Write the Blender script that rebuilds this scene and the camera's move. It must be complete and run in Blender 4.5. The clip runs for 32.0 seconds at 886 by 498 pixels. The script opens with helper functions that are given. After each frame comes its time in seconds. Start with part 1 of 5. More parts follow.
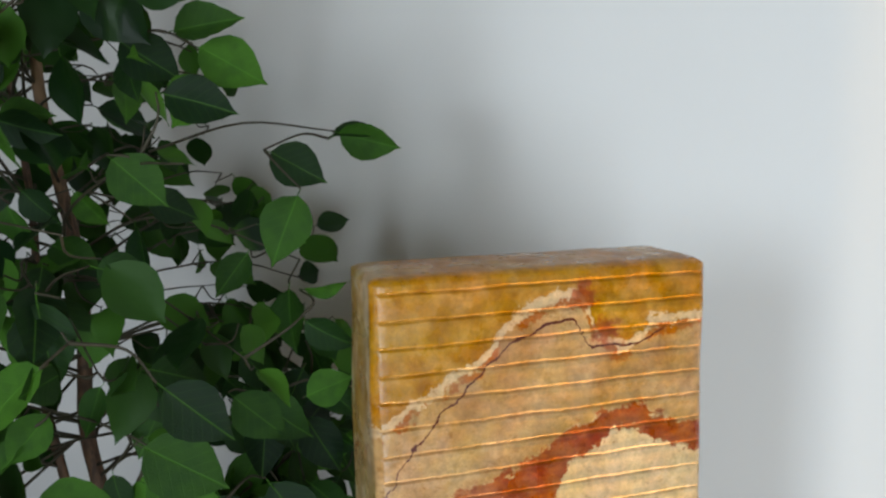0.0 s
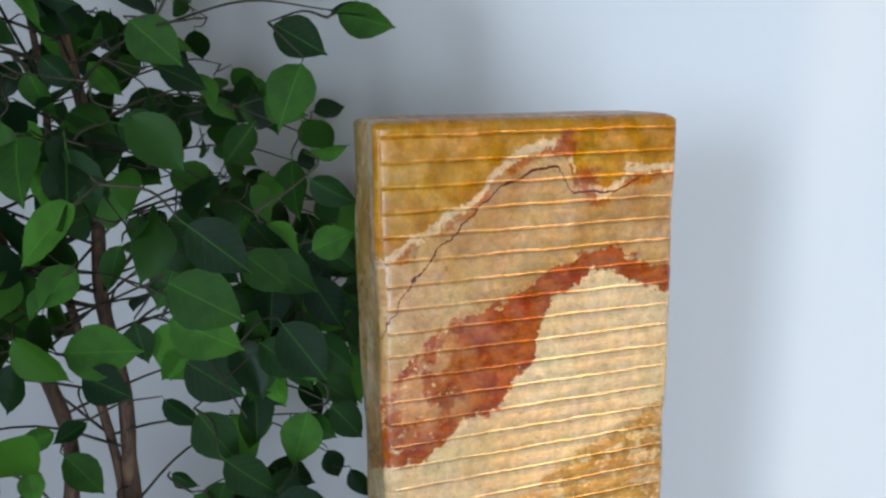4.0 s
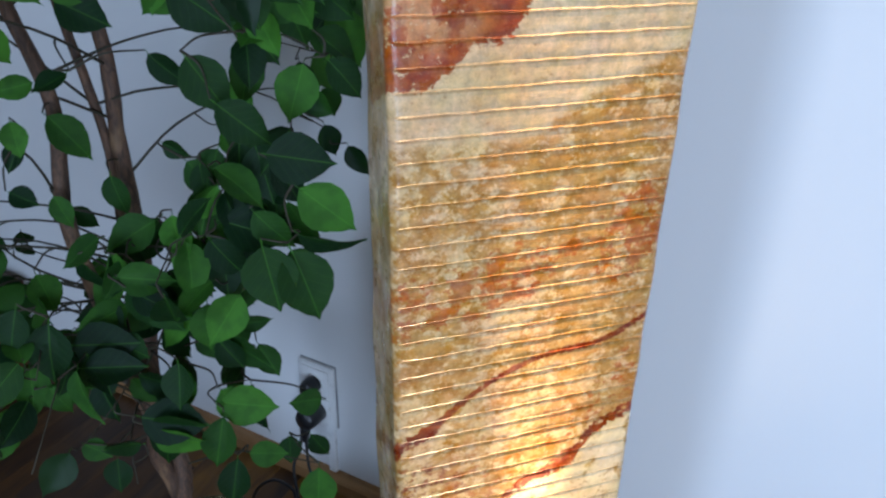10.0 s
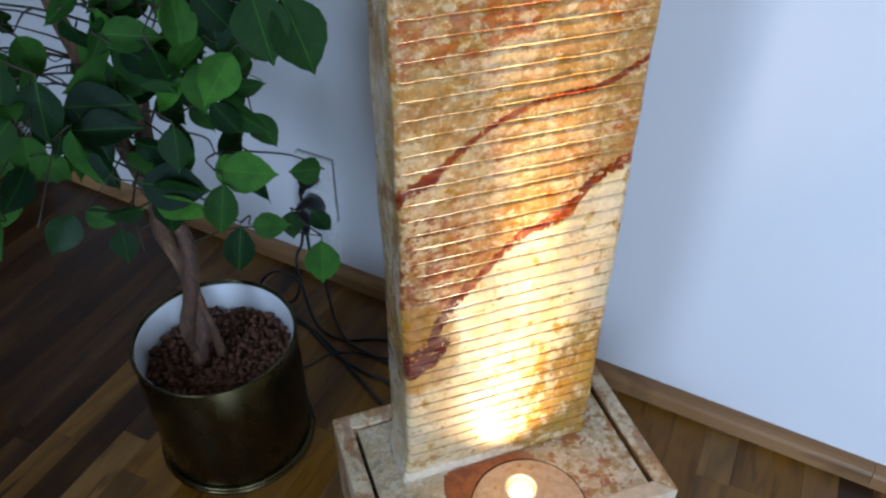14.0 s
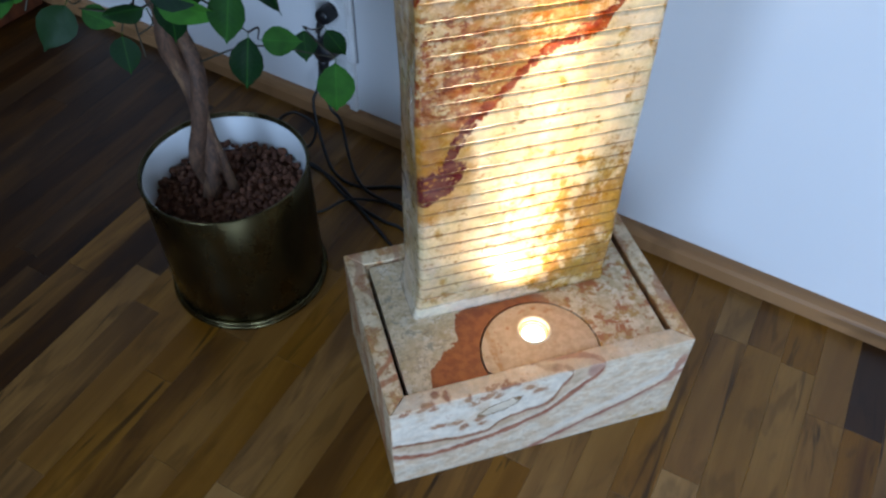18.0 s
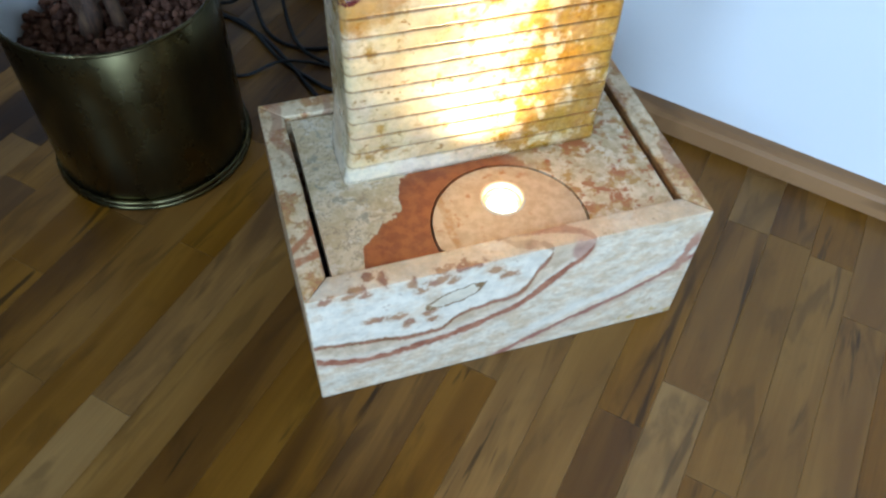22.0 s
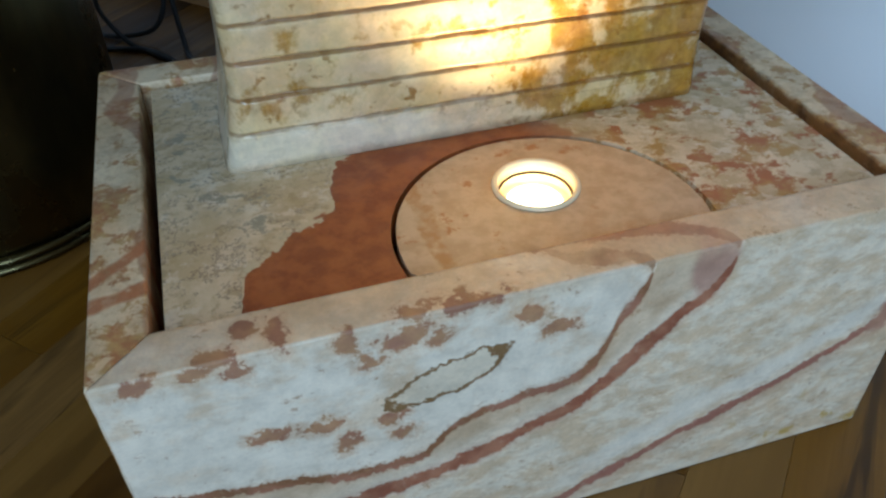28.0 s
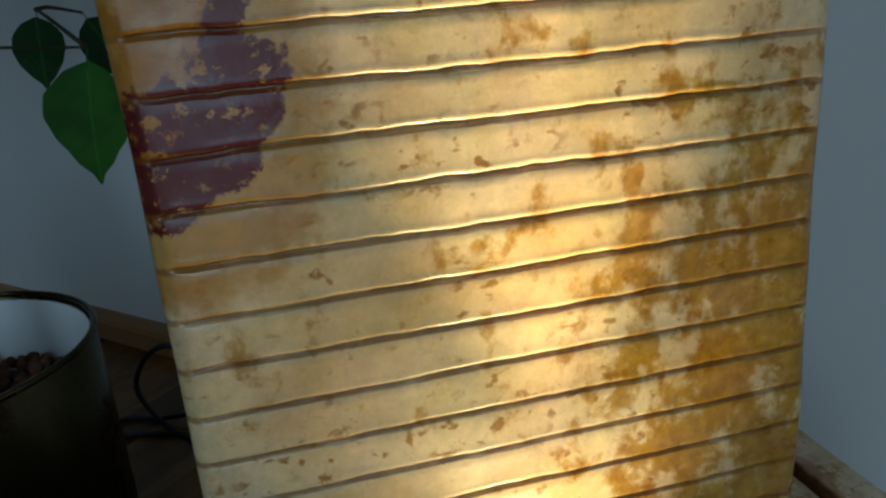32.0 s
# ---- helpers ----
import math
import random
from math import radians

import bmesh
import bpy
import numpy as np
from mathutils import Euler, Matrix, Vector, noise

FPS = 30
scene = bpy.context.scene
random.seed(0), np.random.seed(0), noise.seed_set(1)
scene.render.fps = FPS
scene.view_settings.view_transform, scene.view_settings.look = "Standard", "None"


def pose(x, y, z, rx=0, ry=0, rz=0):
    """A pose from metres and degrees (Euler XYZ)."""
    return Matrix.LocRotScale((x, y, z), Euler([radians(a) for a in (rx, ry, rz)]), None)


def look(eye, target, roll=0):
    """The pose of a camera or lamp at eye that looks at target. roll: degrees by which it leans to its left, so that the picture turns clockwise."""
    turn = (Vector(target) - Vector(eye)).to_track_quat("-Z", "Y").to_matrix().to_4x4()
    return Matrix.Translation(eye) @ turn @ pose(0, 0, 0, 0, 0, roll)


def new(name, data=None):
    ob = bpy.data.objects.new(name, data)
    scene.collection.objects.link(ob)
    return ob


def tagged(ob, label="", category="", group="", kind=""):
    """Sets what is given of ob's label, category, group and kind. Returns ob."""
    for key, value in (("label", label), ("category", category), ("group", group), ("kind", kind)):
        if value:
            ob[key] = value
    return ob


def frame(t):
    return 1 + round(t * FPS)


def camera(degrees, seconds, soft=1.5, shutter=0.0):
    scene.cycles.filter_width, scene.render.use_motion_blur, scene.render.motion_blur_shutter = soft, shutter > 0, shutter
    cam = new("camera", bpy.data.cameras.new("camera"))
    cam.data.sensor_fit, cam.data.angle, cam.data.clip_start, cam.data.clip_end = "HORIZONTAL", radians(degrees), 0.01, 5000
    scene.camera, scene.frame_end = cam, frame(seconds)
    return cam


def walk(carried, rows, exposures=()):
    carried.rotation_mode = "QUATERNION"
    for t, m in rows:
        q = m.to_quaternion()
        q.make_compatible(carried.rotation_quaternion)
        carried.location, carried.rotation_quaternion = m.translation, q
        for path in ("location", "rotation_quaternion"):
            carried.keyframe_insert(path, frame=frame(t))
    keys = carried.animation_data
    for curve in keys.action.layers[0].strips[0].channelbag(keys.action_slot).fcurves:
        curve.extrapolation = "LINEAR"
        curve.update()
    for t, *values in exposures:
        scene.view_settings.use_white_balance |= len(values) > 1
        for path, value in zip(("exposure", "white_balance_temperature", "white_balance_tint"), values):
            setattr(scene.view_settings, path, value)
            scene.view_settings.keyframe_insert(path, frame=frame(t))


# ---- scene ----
cam = camera(58.5, 32.0, soft=2.4)
PATH = [
    (0, (-0.099, -0.557, 1.491), (0.426, 1.351, 1.199), -1.3),
    (0.5, (-0.103, -0.57, 1.486), (0.418, 1.339, 1.197), -1.4),
    (1, (-0.108, -0.581, 1.479), (0.422, 1.322, 1.172), -1.2),
    (1.5, (-0.112, -0.594, 1.475), (0.418, 1.307, 1.15), -1.1),
    (2, (-0.119, -0.601, 1.466), (0.428, 1.29, 1.111), -1.1),
    (2.5, (-0.12, -0.61, 1.458), (0.436, 1.276, 1.09), -1.4),
    (4.5, (-0.135, -0.628, 1.412), (0.417, 1.234, 0.935), -1),
    (5, (-0.137, -0.629, 1.396), (0.402, 1.228, 0.884), -0.9),
    (5.5, (-0.138, -0.626, 1.379), (0.395, 1.226, 0.844), -0.9),
    (6, (-0.141, -0.62, 1.366), (0.397, 1.217, 0.787), -0.7),
    (6.5, (-0.143, -0.618, 1.358), (0.4, 1.195, 0.712), -0.7),
    (7, (-0.145, -0.619, 1.35), (0.395, 1.176, 0.654), -0.6),
    (7.5, (-0.145, -0.624, 1.34), (0.394, 1.159, 0.61), -0.5),
    (8, (-0.145, -0.624, 1.335), (0.39, 1.144, 0.568), -0.2),
    (8.5, (-0.147, -0.625, 1.321), (0.387, 1.132, 0.528), -0),
    (9, (-0.145, -0.619, 1.304), (0.38, 1.122, 0.472), 0.2),
    (9.5, (-0.143, -0.616, 1.291), (0.377, 1.097, 0.399), 0.5),
    (10, (-0.143, -0.617, 1.278), (0.375, 1.071, 0.338), 0.9),
    (10.5, (-0.142, -0.624, 1.266), (0.375, 1.04, 0.284), 0.8),
    (11, (-0.142, -0.625, 1.256), (0.371, 1.012, 0.227), 0.6),
    (11.5, (-0.141, -0.632, 1.243), (0.364, 0.986, 0.181), 0.4),
    (12, (-0.142, -0.635, 1.232), (0.356, 0.952, 0.121), 0.4),
    (12.5, (-0.145, -0.642, 1.22), (0.346, 0.916, 0.067), 0.3),
    (13, (-0.155, -0.644, 1.213), (0.34, 0.875, 0.01), 0.6),
    (13.5, (-0.156, -0.651, 1.202), (0.324, 0.84, -0.042), 0.2),
    (14, (-0.16, -0.655, 1.196), (0.305, 0.807, -0.088), -0),
    (14.5, (-0.164, -0.664, 1.182), (0.294, 0.783, -0.121), 0.1),
    (16.5, (-0.17, -0.693, 1.143), (0.271, 0.661, -0.262), 1.1),
    (17, (-0.1623, -0.6955, 1.1353), (0.2522, 0.6412, -0.2935), 1.17),
    (17.5, (-0.1529, -0.6848, 1.1245), (0.2223, 0.6223, -0.3421), 1.23),
    (18, (-0.1533, -0.6712, 1.1005), (0.1991, 0.6203, -0.3854), 0.74),
    (18.5, (-0.1513, -0.6563, 1.0717), (0.1962, 0.6222, -0.4265), 1.2),
    (19, (-0.1403, -0.6442, 1.0354), (0.217, 0.6147, -0.4771), 2.11),
    (19.5, (-0.1257, -0.6256, 1.005), (0.2378, 0.6097, -0.5253), 3.1),
    (20, (-0.1159, -0.6158, 0.9709), (0.2409, 0.6085, -0.5699), 3.18),
    (20.5, (-0.1025, -0.6032, 0.9426), (0.2411, 0.5935, -0.6226), 2.96),
    (21, (-0.092, -0.5991, 0.9067), (0.2613, 0.5876, -0.664), 2.73),
    (21.5, (-0.0865, -0.5927, 0.8662), (0.2786, 0.5894, -0.7052), 2.83),
    (22, (-0.0794, -0.5884, 0.8279), (0.2847, 0.5868, -0.7488), 2.76),
    (22.5, (-0.0722, -0.5782, 0.7847), (0.3107, 0.6059, -0.7809), 3.31),
    (23, (-0.0663, -0.5684, 0.7336), (0.3127, 0.6164, -0.8325), 3.11),
    (23.5, (-0.0632, -0.5582, 0.6909), (0.3088, 0.6499, -0.859), 2.56),
    (24, (-0.0651, -0.5453, 0.6502), (0.3163, 0.692, -0.8742), 2.1),
    (24.5, (-0.0566, -0.5331, 0.6005), (0.333, 0.7149, -0.913), 2.57),
    (26.5, (-0.0093, -0.4512, 0.4625), (0.4117, 0.9037, -0.9472), 0.61),
    (27, (0.0, -0.4245, 0.4519), (0.424, 0.9764, -0.9111), -0.09),
    (27.5, (0.0067, -0.4053, 0.4418), (0.4414, 1.0584, -0.8499), -1.03),
    (28, (0.0089, -0.3891, 0.441), (0.3995, 1.0924, -0.8445), -1.05),
    (28.5, (0.0164, -0.3759, 0.4409), (0.4162, 1.148, -0.7911), -1.6),
    (29, (0.0241, -0.3575, 0.4577), (0.431, 1.2186, -0.7043), -1.82),
    (29.5, (0.0271, -0.3432, 0.4701), (0.4261, 1.2919, -0.6103), -2.4),
    (30, (0.0337, -0.3331, 0.4804), (0.4365, 1.359, -0.5067), -3.05),
    (30.5, (0.0385, -0.3235, 0.4913), (0.425, 1.4239, -0.4017), -4.29),
    (31, (0.0444, -0.3034, 0.4931), (0.437, 1.4789, -0.325), -4.43),
    (31.5, (0.0445, -0.2948, 0.4906), (0.4393, 1.5177, -0.257), -4.56),
    (32, (0.0468, -0.2906, 0.4928), (0.4249, 1.5632, -0.1556), -5.03),
]
EXPOSURES = [(0, -0.12, 7400, 10), (2, -0.10, 6900, 10), (5, -0.02, 6300, 11), (7, -0.04, 6000, 12), (10, -0.14, 5650, 13), (14, -0.26, 5550, 13), (16, -0.30, 5400, 12), (18, -0.28, 5300, 11), (20, 0.0, 5250, 8), (23, 0.22, 5300, 1), (24, 0.12, 5350, -1), (27, -0.42, 5400, 1), (28.5, -0.80, 5450, 3), (30, -1.64, 5550, 1), (32, -2.03, 5650, -6)]
walk(cam, [(t, look(eye, target, roll)) for t, eye, target, roll in PATH], EXPOSURES)

# ---------------------------------------------------------------- world and light
ROOM = pose(0.288, 0.400, 0, 0, 0, -45.95)  # local x along the wall, local y into it, the skirting's face at y = 0
OPENINGS = ((-0.60, 0.12, 1.12, 2.28, 30), (1.35, 2.60, 0.10, 1.85, 90))  # u0, u1, z0, z1 in the wall opposite, and the daylight in watts
DEPTH = -2.7
world = bpy.data.worlds.new("world")
scene.world = world
world.use_nodes = True
wn = world.node_tree
sky = wn.nodes.new("ShaderNodeTexSky")
sky.sky_type, sky.sun_disc, sky.sun_elevation, sky.sun_rotation = "NISHITA", False, radians(38), radians(70)
wn.links.new(sky.outputs[0], wn.nodes["Background"].inputs[0])
wn.nodes["Background"].inputs[1].default_value = 0.10

for u0, u1, z0, z1, watts in OPENINGS:
    sky_light = bpy.data.lights.new("window_light", "AREA")
    sky_light.shape, sky_light.size, sky_light.size_y = "RECTANGLE", u1 - u0 - 0.12, z1 - z0 - 0.12
    sky_light.energy, sky_light.color = watts, (0.66, 0.81, 1.0)
    lamp_ob = new("window_light", sky_light)
    lamp_ob.matrix_world = ROOM @ pose((u0 + u1) / 2, DEPTH + 0.03, (z0 + z1) / 2, 90, 0, 0)

LAMP = Vector((0.149, -0.060, 0.189))  # the halogen lamp in the fountain's lid
for name, watts, width, aim, tint in (("halogen_beam", 51.0, 44, (0.014, 0.058, 0.66), (1.0, 0.71, 0.37)), ("halogen_core", 205.0, 15, (0.018, 0.058, 0.62), (1.0, 0.72, 0.39)),
                                     ("halogen_spill", 6.0, 112, (0.01, 0.10, 0.5), (1.0, 0.71, 0.35))):
    beam = bpy.data.lights.new(name, "SPOT")
    beam.energy, beam.color, beam.spot_size, beam.spot_blend, beam.shadow_soft_size = watts, tint, radians(width), 1.0, 0.012
    beam_ob = new(name, beam)
    beam_ob.matrix_world = look(LAMP + Vector((0, 0, 0.002)), LAMP + Vector(aim))


# ---------------------------------------------------------------- node helpers
class Nodes:
    """Short forms for building one material's nodes."""

    def __init__(self, name):
        self.m = bpy.data.materials.new(name)
        self.m.use_nodes = True
        self.t = self.m.node_tree
        self.bsdf = self.t.nodes["Principled BSDF"]

    def put(self, socket, v):
        if isinstance(v, bpy.types.NodeSocket):
            self.t.links.new(v, socket)
        elif isinstance(v, tuple) and len(v) == 3 and socket.type == "RGBA":
            socket.default_value = (*v, 1)
        else:
            socket.default_value = v

    def node(self, kind, out=0, operation="", ease="", **ins):
        n = self.t.nodes.new(kind)
        if operation:
            n.operation = operation
        if ease:
            n.interpolation_type = ease
        for k, v in ins.items():
            self.put(n.inputs[int(k[1:])] if k[1:].isdigit() else n.inputs[k], v)
        return n.outputs[out]

    def op(self, kind, a, b=0.0, c=0.0):
        return self.node("ShaderNodeMath", operation=kind, i0=a, i1=b, i2=c)

    def add(self, a, b): return self.op("ADD", a, b)
    def sub(self, a, b): return self.op("SUBTRACT", a, b)
    def mul(self, a, b): return self.op("MULTIPLY", a, b)
    def big(self, a, b): return self.op("MAXIMUM", a, b)
    def small(self, a, b): return self.op("MINIMUM", a, b)
    def gap(self, a, b): return self.op("ABSOLUTE", self.sub(a, b))

    def step(self, v, lo, hi, a=0.0, b=1.0):
        return self.node("ShaderNodeMapRange", ease="SMOOTHSTEP", i0=v, i1=lo, i2=hi, i3=a, i4=b)

    def coord(self, kind="Object"):
        return self.t.nodes.new("ShaderNodeTexCoord").outputs[kind]

    def xyz(self, v):
        n = self.t.nodes.new("ShaderNodeSeparateXYZ")
        self.t.links.new(v, n.inputs[0])
        return n.outputs

    def scaled(self, v, scale, shift=(0, 0, 0), turn=(0, 0, 0)):
        return self.node("ShaderNodeMapping", Vector=v, Location=shift, Rotation=turn, Scale=scale)

    def noise(self, v, scale, detail=4.0, rough=0.55, twist=0.0, out=0):
        return self.node("ShaderNodeTexNoise", out, Vector=v, Scale=scale, Detail=detail, Roughness=rough, Distortion=twist)

    def mix(self, f, a, b):
        n = self.t.nodes.new("ShaderNodeMix")
        n.data_type = "RGBA"
        self.put(n.inputs[0], f), self.put(n.inputs[6], a), self.put(n.inputs[7], b)
        return n.outputs[2]

    def chance(self):
        return self.t.nodes.new("ShaderNodeObjectInfo").outputs["Random"]

    def curve(self, x, points):
        """A smooth curve through (x, y) points that all lie in 0 to 1."""
        n = self.t.nodes.new("ShaderNodeFloatCurve")
        c = n.mapping.curves[0]
        c.points[0].location, c.points[1].location = points[0], points[-1]
        for p in points[1:-1]:
            c.points.new(*p)
        for p in c.points:
            p.handle_type = "AUTO_CLAMPED"
        n.mapping.update()
        self.put(n.inputs["Value"], x)
        return n.outputs[0]

    def bump(self, h, strength=0.3, distance=0.002):
        return self.node("ShaderNodeBump", Height=h, Strength=strength, Distance=distance)

    def finish(self, color, rough=0.5, normal=None, metal=0.0, spec=0.5, coat=0.0):
        for k, v in (("Base Color", color), ("Roughness", rough), ("Metallic", metal), ("Specular IOR Level", spec), ("Coat Weight", coat)):
            self.put(self.bsdf.inputs[k], v)
        if normal is not None:
            self.put(self.bsdf.inputs["Normal"], normal)
        return self.m


# ---------------------------------------------------------------- materials
COLUMN_Z = 0.189  # the column's foot
PITCH, FIRST_CUT, SLANT = 0.02075, 0.0223, 0.010  # its saw cuts: spacing, lowest, and how far they sink to the right


def column_stone():
    """Banded onyx marble: gold head, red band, cream field, mottled belly and two red veins."""
    n = Nodes("column_stone")
    co = n.coord()
    x0, y0, z0 = n.xyz(co)
    z0 = n.add(z0, COLUMN_Z)
    fine, mid, wide = n.noise(co, 150, 3), n.noise(co, 42, 4, 0.6), n.noise(co, 14, 3)
    # the sides carry the front's bands on round the corner
    around = n.add(x0, n.mul(y0, -0.35))
    x = n.add(around, n.mul(n.sub(n.noise(co, 34, 4, 0.65), 0.5), 0.030))
    z = n.add(z0, n.add(n.add(n.mul(n.sub(mid, 0.5), 0.022), n.mul(n.sub(fine, 0.5), 0.013)), n.mul(n.sub(n.noise(co, 330, 3, 0.6), 0.5), 0.009)))
    zs = n.add(z0, n.mul(n.sub(mid, 0.5), 0.010))  # steadier, for thin lines

    def line(points, use=x):
        v = n.curve(n.op("DIVIDE", n.add(use, 0.04), 0.36), [((a + 0.04) / 0.36, (b - 0.15) / 1.25) for a, b in points])
        return n.add(n.mul(v, 1.25), 0.15)

    gold_edge = line([(-0.04, 1.235), (0, 1.275), (0.047, 1.303), (0.089, 1.329), (0.111, 1.353), (0.137, 1.364), (0.165, 1.366), (0.182, 1.335), (0.2, 1.322), (0.217, 1.328), (0.232, 1.340), (0.32, 1.341)])
    thin = line([(-0.04, 1.17), (0, 1.213), (0.02, 1.243), (0.063, 1.29), (0.094, 1.317), (0.129, 1.338), (0.157, 1.343), (0.179, 1.318), (0.212, 1.318), (0.236, 1.327), (0.32, 1.36)])
    red_hi = line([(-0.04, 1.12), (0, 1.154), (0.036, 1.197), (0.063, 1.214), (0.108, 1.227), (0.135, 1.242), (0.158, 1.252), (0.186, 1.263), (0.215, 1.27), (0.235, 1.257), (0.32, 1.235)])
    red_lo = line([(-0.04, 1.03), (0, 1.086), (0.03, 1.086), (0.05, 1.098), (0.066, 1.121), (0.1, 1.122), (0.117, 1.152), (0.136, 1.165), (0.145, 1.2), (0.154, 1.219), (0.177, 1.236), (0.211, 1.246), (0.236, 1.232), (0.32, 1.21)])
    cream_lo = line([(-0.04, 1.035), (0, 1.035), (0.093, 1.033), (0.139, 1.038), (0.152, 1.054), (0.184, 1.07), (0.231, 1.086), (0.268, 1.108), (0.32, 1.13)])
    ragged = n.add(n.mul(n.sub(n.noise(co, 55, 5, 0.7), 0.5), 0.022), n.mul(n.sub(n.noise(co, 170, 3), 0.5), 0.008))
    vein_1 = line([(-0.04, 0.665), (-0.01, 0.69), (0.008, 0.708), (0.038, 0.722), (0.062, 0.744), (0.101, 0.77), (0.134, 0.785), (0.173, 0.793), (0.219, 0.795), (0.273, 0.817), (0.32, 0.84)], around)
    vein_2 = line([(-0.04, 0.37), (-0.01, 0.425), (0.023, 0.45), (0.041, 0.492), (0.064, 0.531), (0.097, 0.565), (0.135, 0.605), (0.173, 0.622), (0.211, 0.642), (0.222, 0.662), (0.246, 0.68), (0.278, 0.692), (0.32, 0.71)], around)

    gold = n.mix(n.step(mid, 0.35, 0.65), (0.52, 0.255, 0.045), (0.38, 0.165, 0.024))
    tan = n.mix(n.step(wide, 0.35, 0.65), (0.58, 0.355, 0.165), (0.46, 0.245, 0.090))
    cream = n.mix(n.step(wide, 0.3, 0.7), (0.75, 0.54, 0.30), (0.66, 0.43, 0.21))
    red = n.mix(n.step(n.noise(n.scaled(co, (1, 1, 1.3), (4, 0, 0)), 48, 6, 0.7), 0.36, 0.62), (0.25, 0.048, 0.018), (0.41, 0.118, 0.038))
    ochre = n.mix(n.step(mid, 0.35, 0.65), (0.49, 0.250, 0.060), (0.34, 0.150, 0.030))

    # mottled belly: ragged ochre patches on beige, denser to the right above the upper vein
    blot = n.noise(n.scaled(co, (1, 1, 1.25)), 58, 9, 0.74, 0.15)
    denser = n.step(n.add(x0, n.mul(n.sub(z0, 0.95), 0.45)), 0.05, 0.26, 0.03, 0.07)
    patches = n.mul(n.step(n.add(n.add(blot, n.mul(n.sub(wide, 0.5), 0.50)), denser), 0.485, 0.550), 0.80)
    belly = n.mix(patches, n.mix(n.step(n.noise(co, 120, 6, 0.7), 0.3, 0.7), (0.72, 0.51, 0.27), (0.60, 0.375, 0.16)), ochre)
    crumbs = n.noise(n.scaled(co, (1, 1, 1.3), (15, 0, 0)), 125, 6, 0.7)
    belly = n.mix(n.mul(n.mul(n.step(crumbs, 0.53, 0.60), n.step(n.noise(co, 20, 3), 0.38, 0.60)), 0.55), belly, (0.33, 0.145, 0.032))
    belly = n.mix(n.mul(n.step(crumbs, 0.44, 0.38), 0.5), belly, (0.76, 0.58, 0.33))
    rust = n.noise(n.scaled(co, (1, 1, 1.2), (3.1, 0, 0)), 52, 8, 0.72, 0.2)

    def pool(cx, cz, rx, rz):
        flat = n.add(n.op("POWER", n.op("DIVIDE", n.sub(x0, cx), rx), 2.0), n.op("POWER", n.op("DIVIDE", n.sub(z0, n.add(cz, n.mul(n.sub(x0, cx), 0.25))), rz), 2.0))
        return n.step(flat, 1.5, 0.1)

    spread = n.big(pool(0.090, 0.886, 0.075, 0.038), n.big(pool(0.250, 0.925, 0.045, 0.055), n.mul(pool(0.180, 0.912, 0.035, 0.014), 0.8)))
    spread = n.big(spread, n.mul(pool(0.010, 0.870, 0.035, 0.040), 0.75))
    belly = n.mix(n.mul(n.step(n.add(rust, n.mul(spread, 0.11)), 0.565, 0.61), n.mul(n.step(spread, 0.02, 0.25), 0.85)), belly, n.mix(n.step(fine, 0.35, 0.65), (0.36, 0.095, 0.028), (0.44, 0.155, 0.045)))

    # between the veins: red-brown flecks, dark and crowded towards the left
    below_1 = n.step(n.sub(vein_1, zs), -0.002, 0.002)
    spread_2 = n.mul(below_1, n.step(n.sub(z0, vein_2), 0.22, 0.06))
    belly = n.mix(n.mul(n.step(n.add(rust, n.step(x0, 0.03, 0.13, 0.10, 0.0)), 0.56, 0.61), n.mul(spread_2, 0.75)), belly, (0.36, 0.105, 0.032))
    dots = n.noise(n.scaled(co, (1, 1, 1.25), (5, 0, 0)), 74, 7, 0.72)
    crowd = n.mul(n.step(n.add(x0, n.mul(n.sub(z0, 0.55), 0.3)), 0.135, 0.05), n.mul(n.step(z0, 0.40, 0.47), n.step(z0, 0.70, 0.63)))
    belly = n.mix(n.mul(n.mul(n.step(n.add(dots, n.mul(crowd, 0.05)), 0.545, 0.585), n.step(crowd, 0.05, 0.4)), 0.92), belly, n.mix(n.step(fine, 0.4, 0.6), (0.20, 0.050, 0.020), (0.31, 0.10, 0.035)))
    foot_blot = n.noise(n.scaled(co, (1, 1, 0.85), (7.3, 0, 0)), 44, 5, 0.62, 0.15)
    more_gold = n.add(foot_blot, n.step(n.sub(x0, n.mul(n.sub(z0, 0.2), 0.12)), 0.09, 0.24, -0.11, n.step(z0, 0.36, 0.50, 0.09, -0.10)))
    foot = n.mix(n.mul(n.step(more_gold, 0.44, 0.57), 0.92), n.mix(n.step(wide, 0.3, 0.7), (0.76, 0.60, 0.36), (0.68, 0.48, 0.23)), n.mix(n.step(fine, 0.3, 0.7), (0.47, 0.265, 0.058), (0.33, 0.165, 0.030)))
    specks = n.noise(n.scaled(co, (1, 1, 1.3), (1.7, 0, 0)), 110, 3, 0.55, 0.3)
    foot = n.mix(n.mul(n.mul(n.step(specks, 0.57, 0.67), n.step(n.noise(co, 22, 2), 0.42, 0.58)), 0.85), foot, (0.30, 0.14, 0.03))

    color = n.mix(n.step(n.sub(vein_2, z), -0.002, 0.002), belly, foot)
    color = n.mix(n.step(n.sub(z, cream_lo), -0.006, 0.006), color, cream)
    color = n.mix(n.step(n.sub(z, red_hi), -0.002, 0.002), color, tan)
